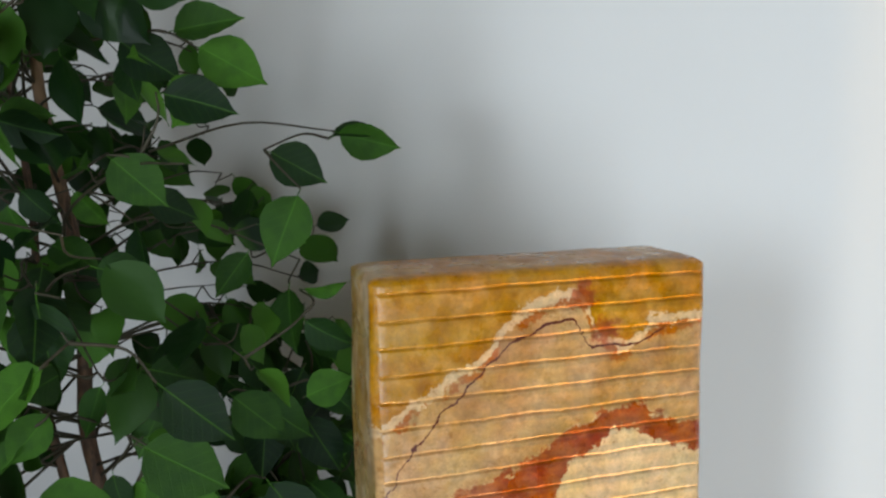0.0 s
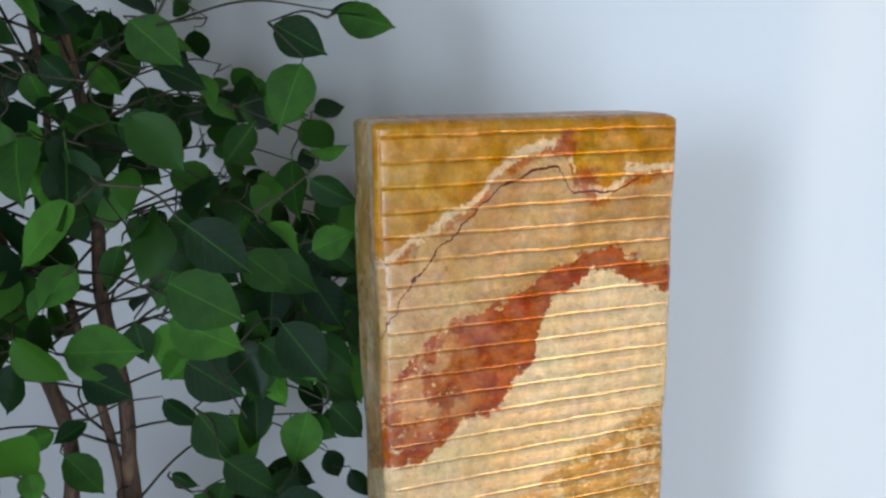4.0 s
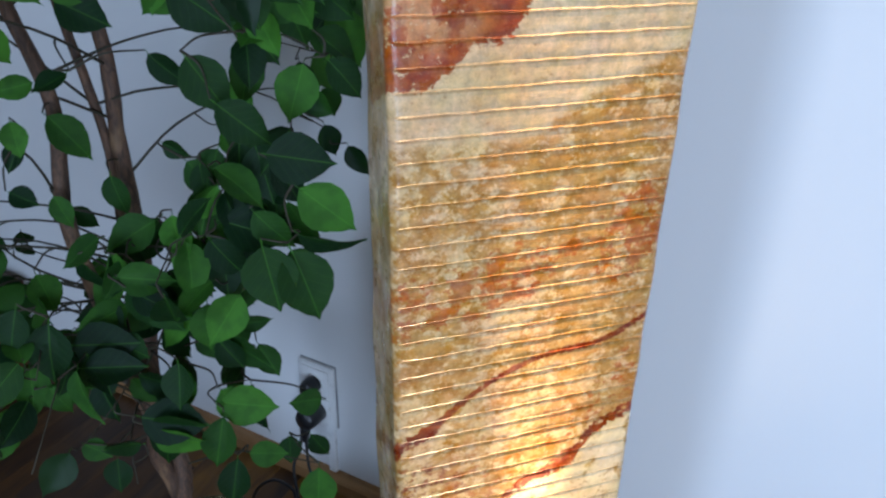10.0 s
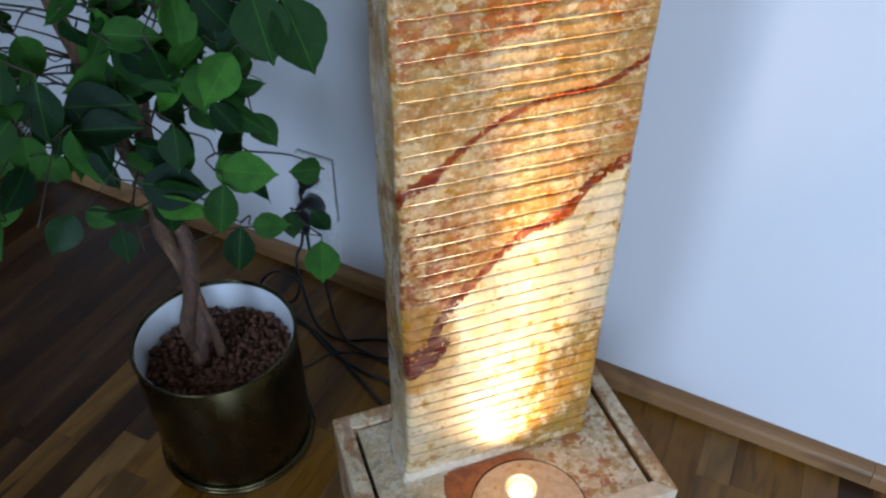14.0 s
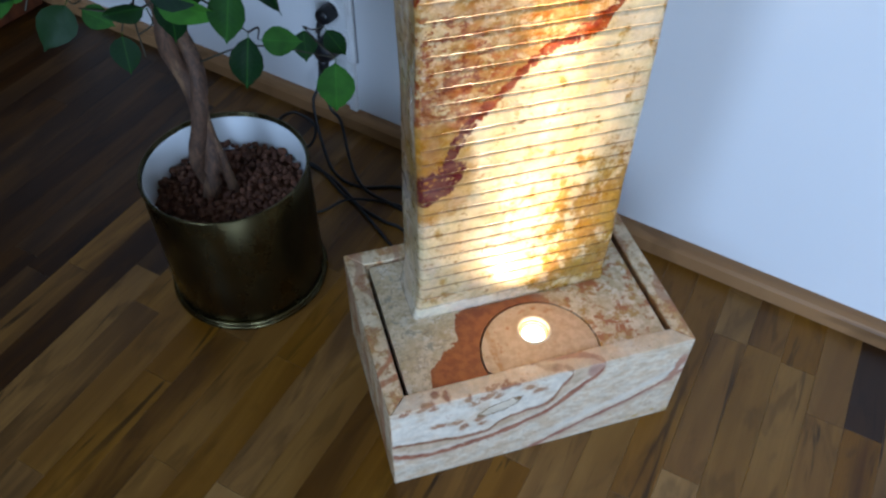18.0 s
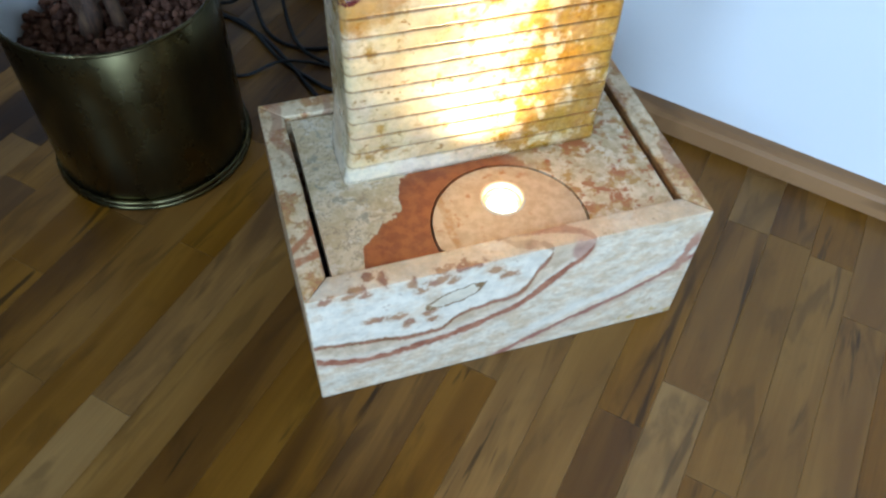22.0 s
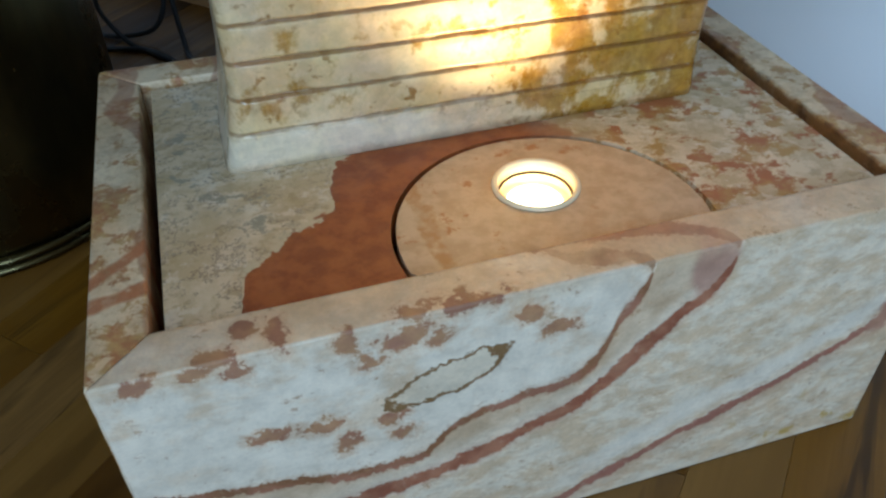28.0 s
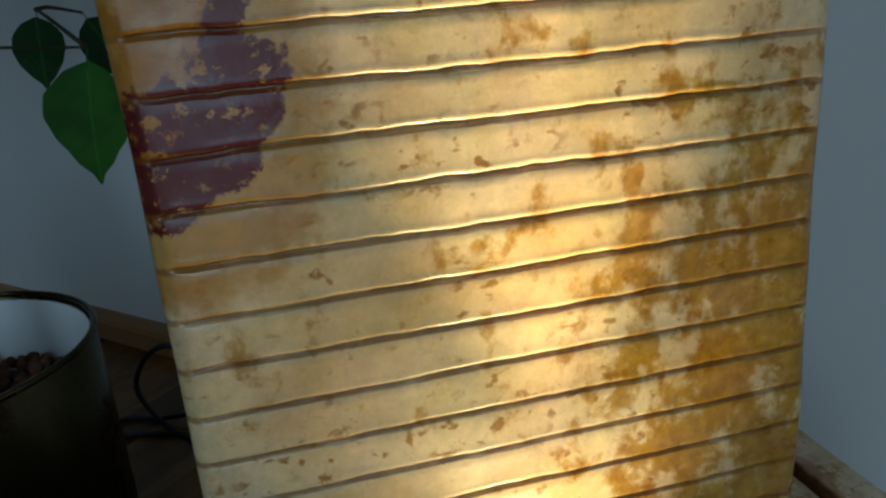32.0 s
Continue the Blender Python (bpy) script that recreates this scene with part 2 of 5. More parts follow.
    hair = n.step(n.gap(n.noise(n.scaled(co, (1, 1, 1.4), (23, 0, 0)), 26, 7, 0.7), 0.5), 0.010, 0.002)
    color = n.mix(n.mul(n.mul(hair, n.step(n.sub(z, red_hi), 0.0, 0.01)), n.step(n.noise(co, 18, 3), 0.42, 0.6, 0.1, 0.75)), color, (0.34, 0.15, 0.05))
    color = n.mix(n.mul(n.mul(n.step(n.noise(n.scaled(co, (1, 1, 1.3), (27, 0, 0)), 48, 8, 0.74), 0.55, 0.62), n.step(n.sub(z, red_hi), 0.0, 0.01)), 0.55), color, (0.37, 0.195, 0.075))
    # the red band, with tan islands near its lower end
    island = n.mul(n.step(n.noise(co, 26, 5, 0.65), 0.47, 0.56), n.step(x0, 0.11, 0.03))
    island = n.mul(island, n.step(z0, 1.10, 1.14))
    spiky = n.add(z, n.mul(n.sub(n.noise(n.scaled(co, (1, 1, 1), (31, 0, 0)), 105, 8, 0.76), 0.5), 0.034))
    band = n.mul(n.step(n.sub(spiky, red_lo), -0.001, 0.001), n.step(n.sub(red_hi, spiky), -0.002, 0.002))
    band = n.mul(band, n.step(n.noise(n.scaled(co, (1, 1, 1.3), (33, 0, 0)), 90, 7, 0.74), n.step(x0, 0.10, 0.02, 0.68, 0.60), n.step(x0, 0.10, 0.02, 0.65, 0.57)))
    color = n.mix(band, color, n.mix(island, red, (0.58, 0.28, 0.12)))
    # the gold head with its pale and red hem
    color = n.mix(n.step(n.sub(z, gold_edge), -0.001, 0.001), color, gold)
    hem = n.sub(z, gold_edge)
    color = n.mix(n.mul(n.step(n.gap(hem, -0.0045), 0.0055, 0.0035), n.step(fine, 0.25, 0.5)), color, (0.68, 0.46, 0.25))
    color = n.mix(n.mul(n.step(n.gap(hem, -0.0125), 0.0055, 0.003), n.step(n.noise(co, 30, 5, 0.65), 0.44, 0.52)), color, (0.42, 0.14, 0.04))
    away = n.op("SQRT", n.add(n.op("POWER", n.mul(n.sub(x, 0.168), 0.9), 2.0), n.op("POWER", n.sub(z, 1.362), 2.0)))
    rugged = n.mul(n.sub(n.noise(n.scaled(co, (1, 1, 1), (3, 0, 0)), 75, 5, 0.7), 0.5), 0.030)
    color = n.mix(n.mul(n.step(n.add(away, rugged), 0.0125, 0.007), 0.85), color, red)
    away = n.op("SQRT", n.add(n.op("POWER", n.mul(n.sub(x, 0.188), 0.7), 2.0), n.op("POWER", n.mul(n.sub(z, 1.331), 0.8), 2.0)))
    color = n.mix(n.mul(n.step(n.add(away, rugged), 0.0115, 0.006), 0.85), color, red)
    color = n.mix(n.mul(n.step(n.gap(zs, thin), 0.0013, 0.0007), n.step(x0, 0.25, 0.235)), color, (0.10, 0.022, 0.014))
    # the two red veins and the dark red blot at the left of the lower one
    broken = n.step(n.noise(co, 80, 7, 0.72), 0.37, 0.45, 0.1, 1.0)
    blood = n.mix(n.step(n.noise(co, 60, 5, 0.65), 0.4, 0.6), (0.17, 0.031, 0.014), (0.30, 0.075, 0.026))
    half_1 = n.step(x0, 0.09, 0.03, 0.0040, 0.0095)
    color = n.mix(n.mul(n.step(n.op("DIVIDE", n.gap(n.add(z0, n.mul(ragged, n.step(x0, 0.10, 0.05, 0.6, 1.5))), vein_1), half_1), 1.1, 0.85), broken), color, blood)
    blot_at = n.op("SQRT", n.add(n.op("POWER", n.sub(x, 0.012), 2.0), n.op("POWER", n.mul(n.sub(z, 0.462), 0.72), 2.0)))
    halo = n.step(n.add(blot_at, n.mul(n.sub(n.noise(co, 30, 4, 0.7), 0.5), 0.05)), 0.066, 0.048)
    color = n.mix(n.mul(halo, 0.75), color, (0.46, 0.23, 0.05))
    # the lower vein thickens into a dark red blot at its left end, with cream chips in it
    half_2 = n.add(n.step(x0, 0.085, 0.020, 0.0085, 0.024), n.mul(n.step(n.gap(x0, 0.20), 0.05, 0.0), 0.004))
    vein_off = n.op("DIVIDE", n.gap(n.add(z0, n.mul(ragged, n.step(x0, 0.10, 0.02, 1.5, 2.2))), n.add(vein_2, 0.003)), half_2)
    pool_off = n.add(n.op("POWER", n.op("DIVIDE", n.sub(x, n.add(0.020, n.mul(n.sub(z0, 0.445), 0.60))), 0.027), 2.0), n.op("POWER", n.op("DIVIDE", n.sub(z, 0.446), 0.034), 2.0))
    vein_off = n.small(vein_off, n.add(pool_off, n.mul(ragged, 45.0)))
    chips = n.step(n.noise(n.scaled(co, (1, 1, 1.2), (2, 0, 0)), 70, 7, 0.72), 0.585, 0.560)
    color = n.mix(n.mul(n.step(vein_off, 1.06, 0.88), n.mul(chips, n.step(n.noise(n.scaled(co, (1, 1, 1), (19, 0, 0)), 64, 7, 0.72), 0.36, 0.44, 0.15, 1.0))), color, n.mix(n.step(x0, 0.05, 0.09), (0.115, 0.021, 0.020), blood))
    # red flecks above the lower vein
    fleck = n.noise(n.scaled(co, (0.8, 1, 1.35), (8, 0, 0), (0, radians(-28), 0)), 62, 5, 0.66)
    above = n.mul(n.step(n.gap(n.sub(z0, vein_2), 0.052), 0.045, 0.012), n.step(x0, 0.08, 0.13))
    color = n.mix(n.mul(n.mul(n.step(fleck, 0.555, 0.60), above), 0.9), color, (0.40, 0.125, 0.035))
    # brown lines in the saw cuts, stronger towards the foot
    level = n.op("FRACT", n.op("DIVIDE", n.add(n.sub(z0, COLUMN_Z + FIRST_CUT - 0.5 * PITCH), n.add(n.mul(n.sub(x0, 0.14), SLANT), n.mul(n.sub(n.noise(co, 60, 3), 0.5), 0.0016))), PITCH))
    level = n.add(level, n.step(z0, COLUMN_Z + 0.016, COLUMN_Z + 0.012, 0.0, 2.0))  # none below the lowest cut
    color = n.mix(n.mul(n.step(n.gap(level, 0.49), 0.085, 0.045), n.mul(n.step(mid, 0.25, 0.5, 0.30, 0.65), n.step(z0, 0.62, 0.38, 0.35, 1.0))), color, (0.22, 0.095, 0.026))
    flecks = n.mul(n.step(n.noise(n.scaled(co, (1, 1, 1.7), (6, 0, 0), (0, radians(25), 0)), 120, 6, 0.72), 0.56, 0.69), n.step(z0, 0.55, 0.75))
    color = n.mix(n.mul(flecks, 0.6), color, (0.30, 0.12, 0.03))
    # paler foot towards the left; left flank mixed darker, olive with pale patches
    pale_foot = n.mul(n.step(n.add(z0, n.mul(n.sub(mid, 0.5), 0.02)), COLUMN_Z + 0.026, COLUMN_Z + 0.018), n.step(n.add(x0, n.mul(n.sub(wide, 0.5), 0.08)), 0.17, 0.10))
    color = n.mix(n.mul(pale_foot, 0.8), color, (0.83, 0.72, 0.54))
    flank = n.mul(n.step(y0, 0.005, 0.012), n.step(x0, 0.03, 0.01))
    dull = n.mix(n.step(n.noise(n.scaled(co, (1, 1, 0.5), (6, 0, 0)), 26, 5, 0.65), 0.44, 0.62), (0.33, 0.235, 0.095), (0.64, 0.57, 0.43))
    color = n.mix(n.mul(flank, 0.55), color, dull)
    # cloudy mottling at two scales
    color = n.node("ShaderNodeHueSaturation", Hue=n.step(n.noise(n.scaled(co, (1, 1, 1), (9, 0, 0)), 24, 4), 0.3, 0.7, 0.490, 0.505), Saturation=n.step(mid, 0.3, 0.7, 1.0, 1.12),
                   Value=n.mul(n.step(n.noise(co, 95, 9, 0.76), 0.32, 0.68, n.step(z0, 0.5, 1.0, 0.88, 0.74), n.step(z0, 0.5, 1.0, 1.10, 1.20)), n.step(n.noise(n.scaled(co, (1, 1, 0.8), (2, 0, 0)), 30, 8, 0.7), 0.3, 0.7, 0.84, 1.08)), Color=color)
    rough = n.step(n.noise(co, 35, 4), 0.3, 0.75, 0.20, 0.48)
    relief = n.add(n.mul(n.noise(co, 320, 5, 0.65), 0.6), n.mul(n.noise(co, 70, 5, 0.6), 0.6))
    return n.finish(color, rough, n.bump(relief, n.step(z0, 0.45, 0.80, 0.18, 0.28), 0.0014), spec=0.5)


def basin_stone(front):
    """Cream marble with rusty spots; the front slab shows mauve contour bands."""
    n = Nodes("basin_stone_front" if front else "basin_stone")
    co = n.coord()
    u, v, z0 = n.xyz(co)
    fine, mid, wide = n.noise(co, 160, 4, 0.6), n.noise(co, 45, 4, 0.6), n.noise(co, 15, 3)
    if front:
        w0 = n.add(z0, v)  # up the front and on over the top edge
        w = n.add(w0, n.add(n.add(n.mul(n.sub(mid, 0.5), 0.013), n.mul(n.sub(fine, 0.5), 0.008)), n.mul(n.sub(n.noise(co, 420, 3), 0.5), 0.005)))

        def line(points):
            return n.mul(n.curve(n.op("DIVIDE", n.add(u, 0.02), 0.5), [((a + 0.02) / 0.5, b / 0.3) for a, b in points]), 0.3)

        l1 = line([(-0.02, 0.114), (0.0, 0.110), (0.041, 0.101), (0.07, 0.096), (0.105, 0.089), (0.136, 0.089), (0.157, 0.106), (0.172, 0.113), (0.198, 0.119), (0.224, 0.122), (0.238, 0.136), (0.246, 0.16), (0.256, 0.174), (0.263, 0.20), (0.30, 0.30), (0.48, 0.30)])
        l1_up = line([(-0.02, 0.30), (0.18, 0.30), (0.203, 0.222), (0.213, 0.217), (0.224, 0.205), (0.243, 0.202), (0.258, 0.192), (0.27, 0.16), (0.48, 0.0)])
        l2 = line([(-0.02, 0.090), (0, 0.081), (0.038, 0.066), (0.074, 0.063), (0.105, 0.066), (0.137, 0.071), (0.174, 0.079), (0.201, 0.090), (0.227, 0.099), (0.251, 0.121), (0.274, 0.143), (0.290, 0.158), (0.302, 0.170), (0.311, 0.20), (0.34, 0.30), (0.48, 0.30)])
        l2_up = line([(-0.02, 0.30), (0.20, 0.30), (0.228, 0.223), (0.25, 0.219), (0.273, 0.214), (0.295, 0.205), (0.308, 0.192), (0.32, 0.16), (0.48, 0.0)])
        l3 = line([(-0.02, 0.0), (0.17, 0.0), (0.213, 0.003), (0.243, 0.018), (0.277, 0.033), (0.309, 0.048), (0.35, 0.063), (0.376, 0.076), (0.409, 0.093), (0.428, 0.107), (0.48, 0.14)])
        in_2 = n.mul(n.step(n.sub(w, l2), -0.001, 0.001), n.step(n.sub(l2_up, w), -0.001, 0.001))
        in_1 = n.mul(n.step(n.sub(w, l1), -0.001, 0.001), n.step(n.sub(l1_up, w), -0.001, 0.001))
        white, tan = (0.82, 0.70, 0.52), (0.66, 0.475, 0.28)
        slant = n.scaled(co, (0.8, 1, 1.5), (0, 0, 0), (0, radians(24), 0))
        blotch = n.noise(slant, 40, 9, 0.76, 0.2)
        # below the bands: cream and tan blotches along the slope, brown flecks
        lower = n.mix(n.mul(n.step(blotch, 0.42, 0.58), 0.8), white, tan)
        lower = n.mix(n.mul(n.step(n.noise(slant, 75, 6, 0.7), 0.55, 0.68), 0.55), lower, (0.50, 0.32, 0.16))
        lower = n.mix(n.mul(n.step(n.sub(l2, w), 0.016, 0.0), 0.55), lower, (0.66, 0.47, 0.30))
        lower = n.mix(n.mul(n.step(n.gap(n.sub(w, l3), 0.020), 0.013, 0.004), n.mul(n.step(u, 0.20, 0.26), 0.75)), lower, (0.83, 0.74, 0.59))
        # between the bands: tan under the brown line, paler towards the mauve one
        between = n.mix(n.step(n.sub(w, l2), 0.006, 0.022), n.mix(n.step(blotch, 0.4, 0.6), white, (0.76, 0.62, 0.44)), n.mix(n.step(mid, 0.35, 0.65), (0.57, 0.41, 0.25), (0.70, 0.54, 0.36)))
        color = n.mix(in_2, lower, between)
        # the bulge of the outer band where it turns back
        far = n.node("ShaderNodeVectorMath", 1, "LENGTH", i0=n.node("ShaderNodeCombineXYZ", i0=n.op("DIVIDE", n.sub(u, 0.295), 0.013), i1=n.op("DIVIDE", n.sub(w, 0.181), 0.020)))
        color = n.mix(n.mul(n.mul(n.step(far, 1.25, 0.8), in_2), 0.85), color, (0.47, 0.26, 0.185))
        # above: nearly white, with faint tan clouds
        clouds = n.step(n.noise(n.scaled(co, (0.8, 1, 1.1), (12, 0, 0)), 24, 7, 0.68, 0.2), 0.47, 0.64)
        color = n.mix(in_1, color, n.mix(n.mul(clouds, n.step(w0, 0.10, 0.17, 0.35, 0.85)), (0.82, 0.72, 0.56), (0.68, 0.50, 0.31)))
        soft_2 = n.small(n.gap(w, l2), n.add(n.gap(w, l2_up), n.step(u, 0.19, 0.23, 0.05, 0.0)))
        soft_2 = n.add(soft_2, n.step(u, 0.305, 0.313, 0.0, 0.05))
        thick = n.step(n.noise(co, 26, 3), 0.3, 0.7, 0.7, 1.35)
        color = n.mix(n.mul(n.step(soft_2, 0.012, 0.003), 0.55), color, (0.58, 0.37, 0.25))
        color = n.mix(n.mul(n.step(n.op("DIVIDE", soft_2, n.mul(thick, n.step(u, 0.20, 0.26, 1.0, 1.35))), 0.0062, 0.0042), n.step(fine, 0.2, 0.42, 0.5, 1.0)), color, n.mix(n.step(mid, 0.4, 0.6), (0.31, 0.110, 0.060), (0.42, 0.185, 0.100)))
        soft_1 = n.small(n.gap(w, l1), n.add(n.gap(w, l1_up), n.step(u, 0.18, 0.20, 0.05, 0.0)))
        soft_1 = n.add(soft_1, n.step(u, 0.258, 0.265, 0.0, 0.05))
        rise = n.step(u, 0.20, 0.24, 1.0, 1.8)
        color = n.mix(n.mul(n.step(n.op("DIVIDE", soft_1, rise), 0.0062, 0.002), 0.6), color, (0.53, 0.34, 0.19))
        color = n.mix(n.mul(n.step(n.op("DIVIDE", soft_1, rise), 0.0036, 0.0022), n.step(fine, 0.22, 0.45, 0.5, 1.0)), color, n.mix(n.step(mid, 0.4, 0.6), (0.27, 0.125, 0.055), (0.37, 0.165, 0.095)))
        red_3 = n.mul(n.gap(w, l3), n.step(u, 0.25, 0.36, 0.7, 1.0))
        color = n.mix(n.mul(n.mul(n.step(n.sub(l3, w), 0.022, 0.003), n.step(n.sub(l3, w), -0.001, 0.001)), n.mul(n.step(u, 0.19, 0.22), 0.65)), color, (0.60, 0.41, 0.26))
        color = n.mix(n.mul(n.step(n.op("DIVIDE", red_3, thick), 0.0046, 0.0026), n.mul(n.step(u, 0.19, 0.22), n.step(fine, 0.2, 0.45, 0.4, 1.0))), color, (0.38, 0.165, 0.11))
        # a rusty cloud at the right end and ochre at the foot
        end_off = n.add(n.gap(n.sub(u, n.mul(w, 0.25)), 0.399), n.mul(n.sub(n.noise(co, 60, 5, 0.7), 0.5), 0.03))
        color = n.mix(n.mul(n.step(end_off, 0.010, 0.004), n.mul(n.step(w, 0.085, 0.10), n.step(w, 0.165, 0.15))), color, (0.47, 0.25, 0.16))
        color = n.mix(n.mul(n.step(n.noise(n.scaled(co, (1, 1, 1), (21, 0, 0)), 42, 5, 0.6), 0.56, 0.66), n.mul(n.step(u, 0.30, 0.40), n.step(w, 0.07, 0.02))), color, (0.58, 0.38, 0.10))
        # tan bloom along the top edge
        color = n.mix(n.mul(n.step(w, 0.178, 0.200), n.step(n.noise(co, 26, 4), 0.3, 0.65, 0.2, 0.85)), color, (0.70, 0.52, 0.31))
        # rusty spots: place and half sizes
        spots = ((0.019, 0.189, 0.009, 0.006), (0.050, 0.196, 0.011, 0.007), (0.043, 0.189, 0.009, 0.005), (0.060, 0.184, 0.008, 0.006), (0.068, 0.210, 0.007, 0.005),
                 (0.079, 0.203, 0.006, 0.013), (0.108, 0.187, 0.006, 0.009), (0.136, 0.182, 0.013, 0.010), (0.142, 0.197, 0.015, 0.007), (0.167, 0.193, 0.018, 0.007),
                 (0.119, 0.170, 0.009, 0.006), (0.149, 0.177, 0.009, 0.006), (0.213, 0.165, 0.012, 0.007), (0.197, 0.178, 0.010, 0.006), (0.068, 0.136, 0.013, 0.005),
                 (0.090, 0.133, 0.015, 0.005), (0.103, 0.117, 0.007, 0.008), (0.126, 0.128, 0.008, 0.006), (0.131, 0.115, 0.008, 0.006))
        here = n.node("ShaderNodeCombineXYZ", i0=u, i1=w)
        nearest = None
        for a, b, ru, rw in spots:
            off = n.node("ShaderNodeVectorMath", operation="SUBTRACT", i0=here, i1=(a, b, 0.0))
            far = n.node("ShaderNodeVectorMath", 1, "LENGTH", i0=n.node("ShaderNodeVectorMath", operation="DIVIDE", i0=off, i1=(ru, rw, 1.0)))
            nearest = far if nearest is None else n.small(nearest, far)
        rag = n.add(nearest, n.mul(n.sub(n.noise(co, 80, 8, 0.74, 0.2), 0.5), 4.4))
        color = n.mix(n.mul(n.step(rag, 1.55, 0.95), 0.6), color, (0.66, 0.46, 0.28))
        color = n.mix(n.mul(n.step(rag, 0.92, 0.66), 0.9), color, n.mix(n.step(n.noise(co, 60, 3), 0.35, 0.65), (0.32, 0.13, 0.070), (0.44, 0.225, 0.095)))
        # a pebble outlined in brown
        du, dz = n.sub(u, 0.155), n.sub(w, 0.146)
        du, dz = n.add(n.mul(du, 0.93), n.mul(dz, 0.37)), n.sub(n.mul(dz, 0.93), n.mul(du, 0.30))
        oval = n.op("SQRT", n.add(n.op("POWER", n.op("DIVIDE", du, 0.031), 2.0), n.op("POWER", n.op("DIVIDE", dz, 0.0105), 2.0)))
        oval = n.add(oval, n.mul(n.sub(n.noise(co, 70, 4), 0.5), 0.9))
        color = n.mix(n.mul(n.step(oval, 1.05, 0.95), 0.7), color, (0.72, 0.60, 0.42))
        color = n.mix(n.mul(n.step(n.gap(oval, 1.0), 0.13, 0.05), n.step(fine, 0.26, 0.45, 0.5, 1.0)), color, (0.24, 0.135, 0.05))
    else:
        cream = n.mix(n.step(wide, 0.3, 0.7), (0.78, 0.63, 0.41), (0.64, 0.46, 0.25))
        cream = n.mix(n.mul(n.step(fine, 0.5, 0.68), 0.45), cream, (0.54, 0.38, 0.21))
        spot_noise = n.noise(n.scaled(co, (1, 1, 1.1), (5.5, 0, 0)), 60, 7, 0.7, 0.3)
        color = n.mix(n.mul(n.step(n.add(spot_noise, n.mul(n.sub(wide, 0.5), 0.4)), 0.49, 0.56), 0.9), cream, n.mix(n.step(fine, 0.35, 0.65), (0.37, 0.140, 0.045), (0.49, 0.30, 0.10)))
        bands = n.node("ShaderNodeTexWave", 1, Vector=co, Scale=5.0, Distortion=9.0, Detail=3.0)
        color = n.mix(n.mul(n.step(bands, 0.88, 0.95), 0.6), color, (0.34, 0.15, 0.08))
        vw = n.add(v, n.mul(n.sub(mid, 0.5), 0.012))
        band_1, band_2 = n.gap(n.sub(vw, n.mul(u, 0.9)), 0.067), n.gap(n.sub(vw, n.mul(u, 0.3)), 0.051)
        rusty = n.mul(n.step(n.small(band_1, band_2), 0.0065, 0.003), n.step(u, 0.05, 0.03))
        color = n.mix(n.mul(rusty, n.step(fine, 0.2, 0.5, 0.4, 0.95)), color, (0.44, 0.175, 0.07))
        gap_stain = n.step(n.gap(n.add(u, n.mul(n.sub(mid, 0.5), 0.006)), 0.4165), 0.0052, 0.001)
        color = n.mix(n.mul(gap_stain, n.step(n.noise(co, 60, 5, 0.65), 0.36, 0.62)), color, n.mix(n.step(fine, 0.4, 0.6), (0.13, 0.055, 0.02), (0.36, 0.17, 0.04)))
        color = n.mix(n.mul(n.step(n.noise(n.scaled(co, (1, 1, 1), (14, 0, 0)), 48, 6, 0.68), 0.50, 0.68), 0.6), color, (0.40, 0.25, 0.12))
        # dark brown low on the right panel's inner face
        inner_dark = n.mul(n.step(n.gap(u, 0.4173), 0.0016, 0.0006), n.step(n.add(z0, n.mul(n.sub(mid, 0.5), 0.012)), 0.1945, 0.1905))
        color = n.mix(n.mul(inner_dark, n.step(fine, 0.2, 0.6, 0.75, 1.0)), color, n.mix(n.step(mid, 0.4, 0.6), (0.10, 0.038, 0.010), (0.23, 0.10, 0.025)))
    # brown flecks and a fine uneven tone over all of it
    flecks = n.noise(n.scaled(co, (0.9, 1, 1.2), (41, 0, 0), (0, radians(20), 0)), 95, 9, 0.76)
    color = n.mix(n.mul(n.mul(n.step(flecks, 0.57, 0.62), n.step(n.noise(n.scaled(co, (1, 1, 1), (43, 0, 0)), 22, 4), 0.45, 0.58)), 0.7), color, (0.42, 0.24, 0.11))
    color = n.node("ShaderNodeHueSaturation", Value=n.step(n.noise(n.scaled(co, (1, 1, 1.2), (45, 0, 0)), 40, 10, 0.78), 0.32, 0.68, 0.80, 1.10), Color=color)
    relief = n.add(n.add(n.mul(fine, 0.7), mid), n.mul(n.noise(n.scaled(co, (1, 1, 1.6)), 70, 6, 0.7, 0.2), 0.6))
    return n.finish(color, n.step(mid, 0.3, 0.7, 0.36, 0.60), n.bump(relief, 0.34, 0.0022))


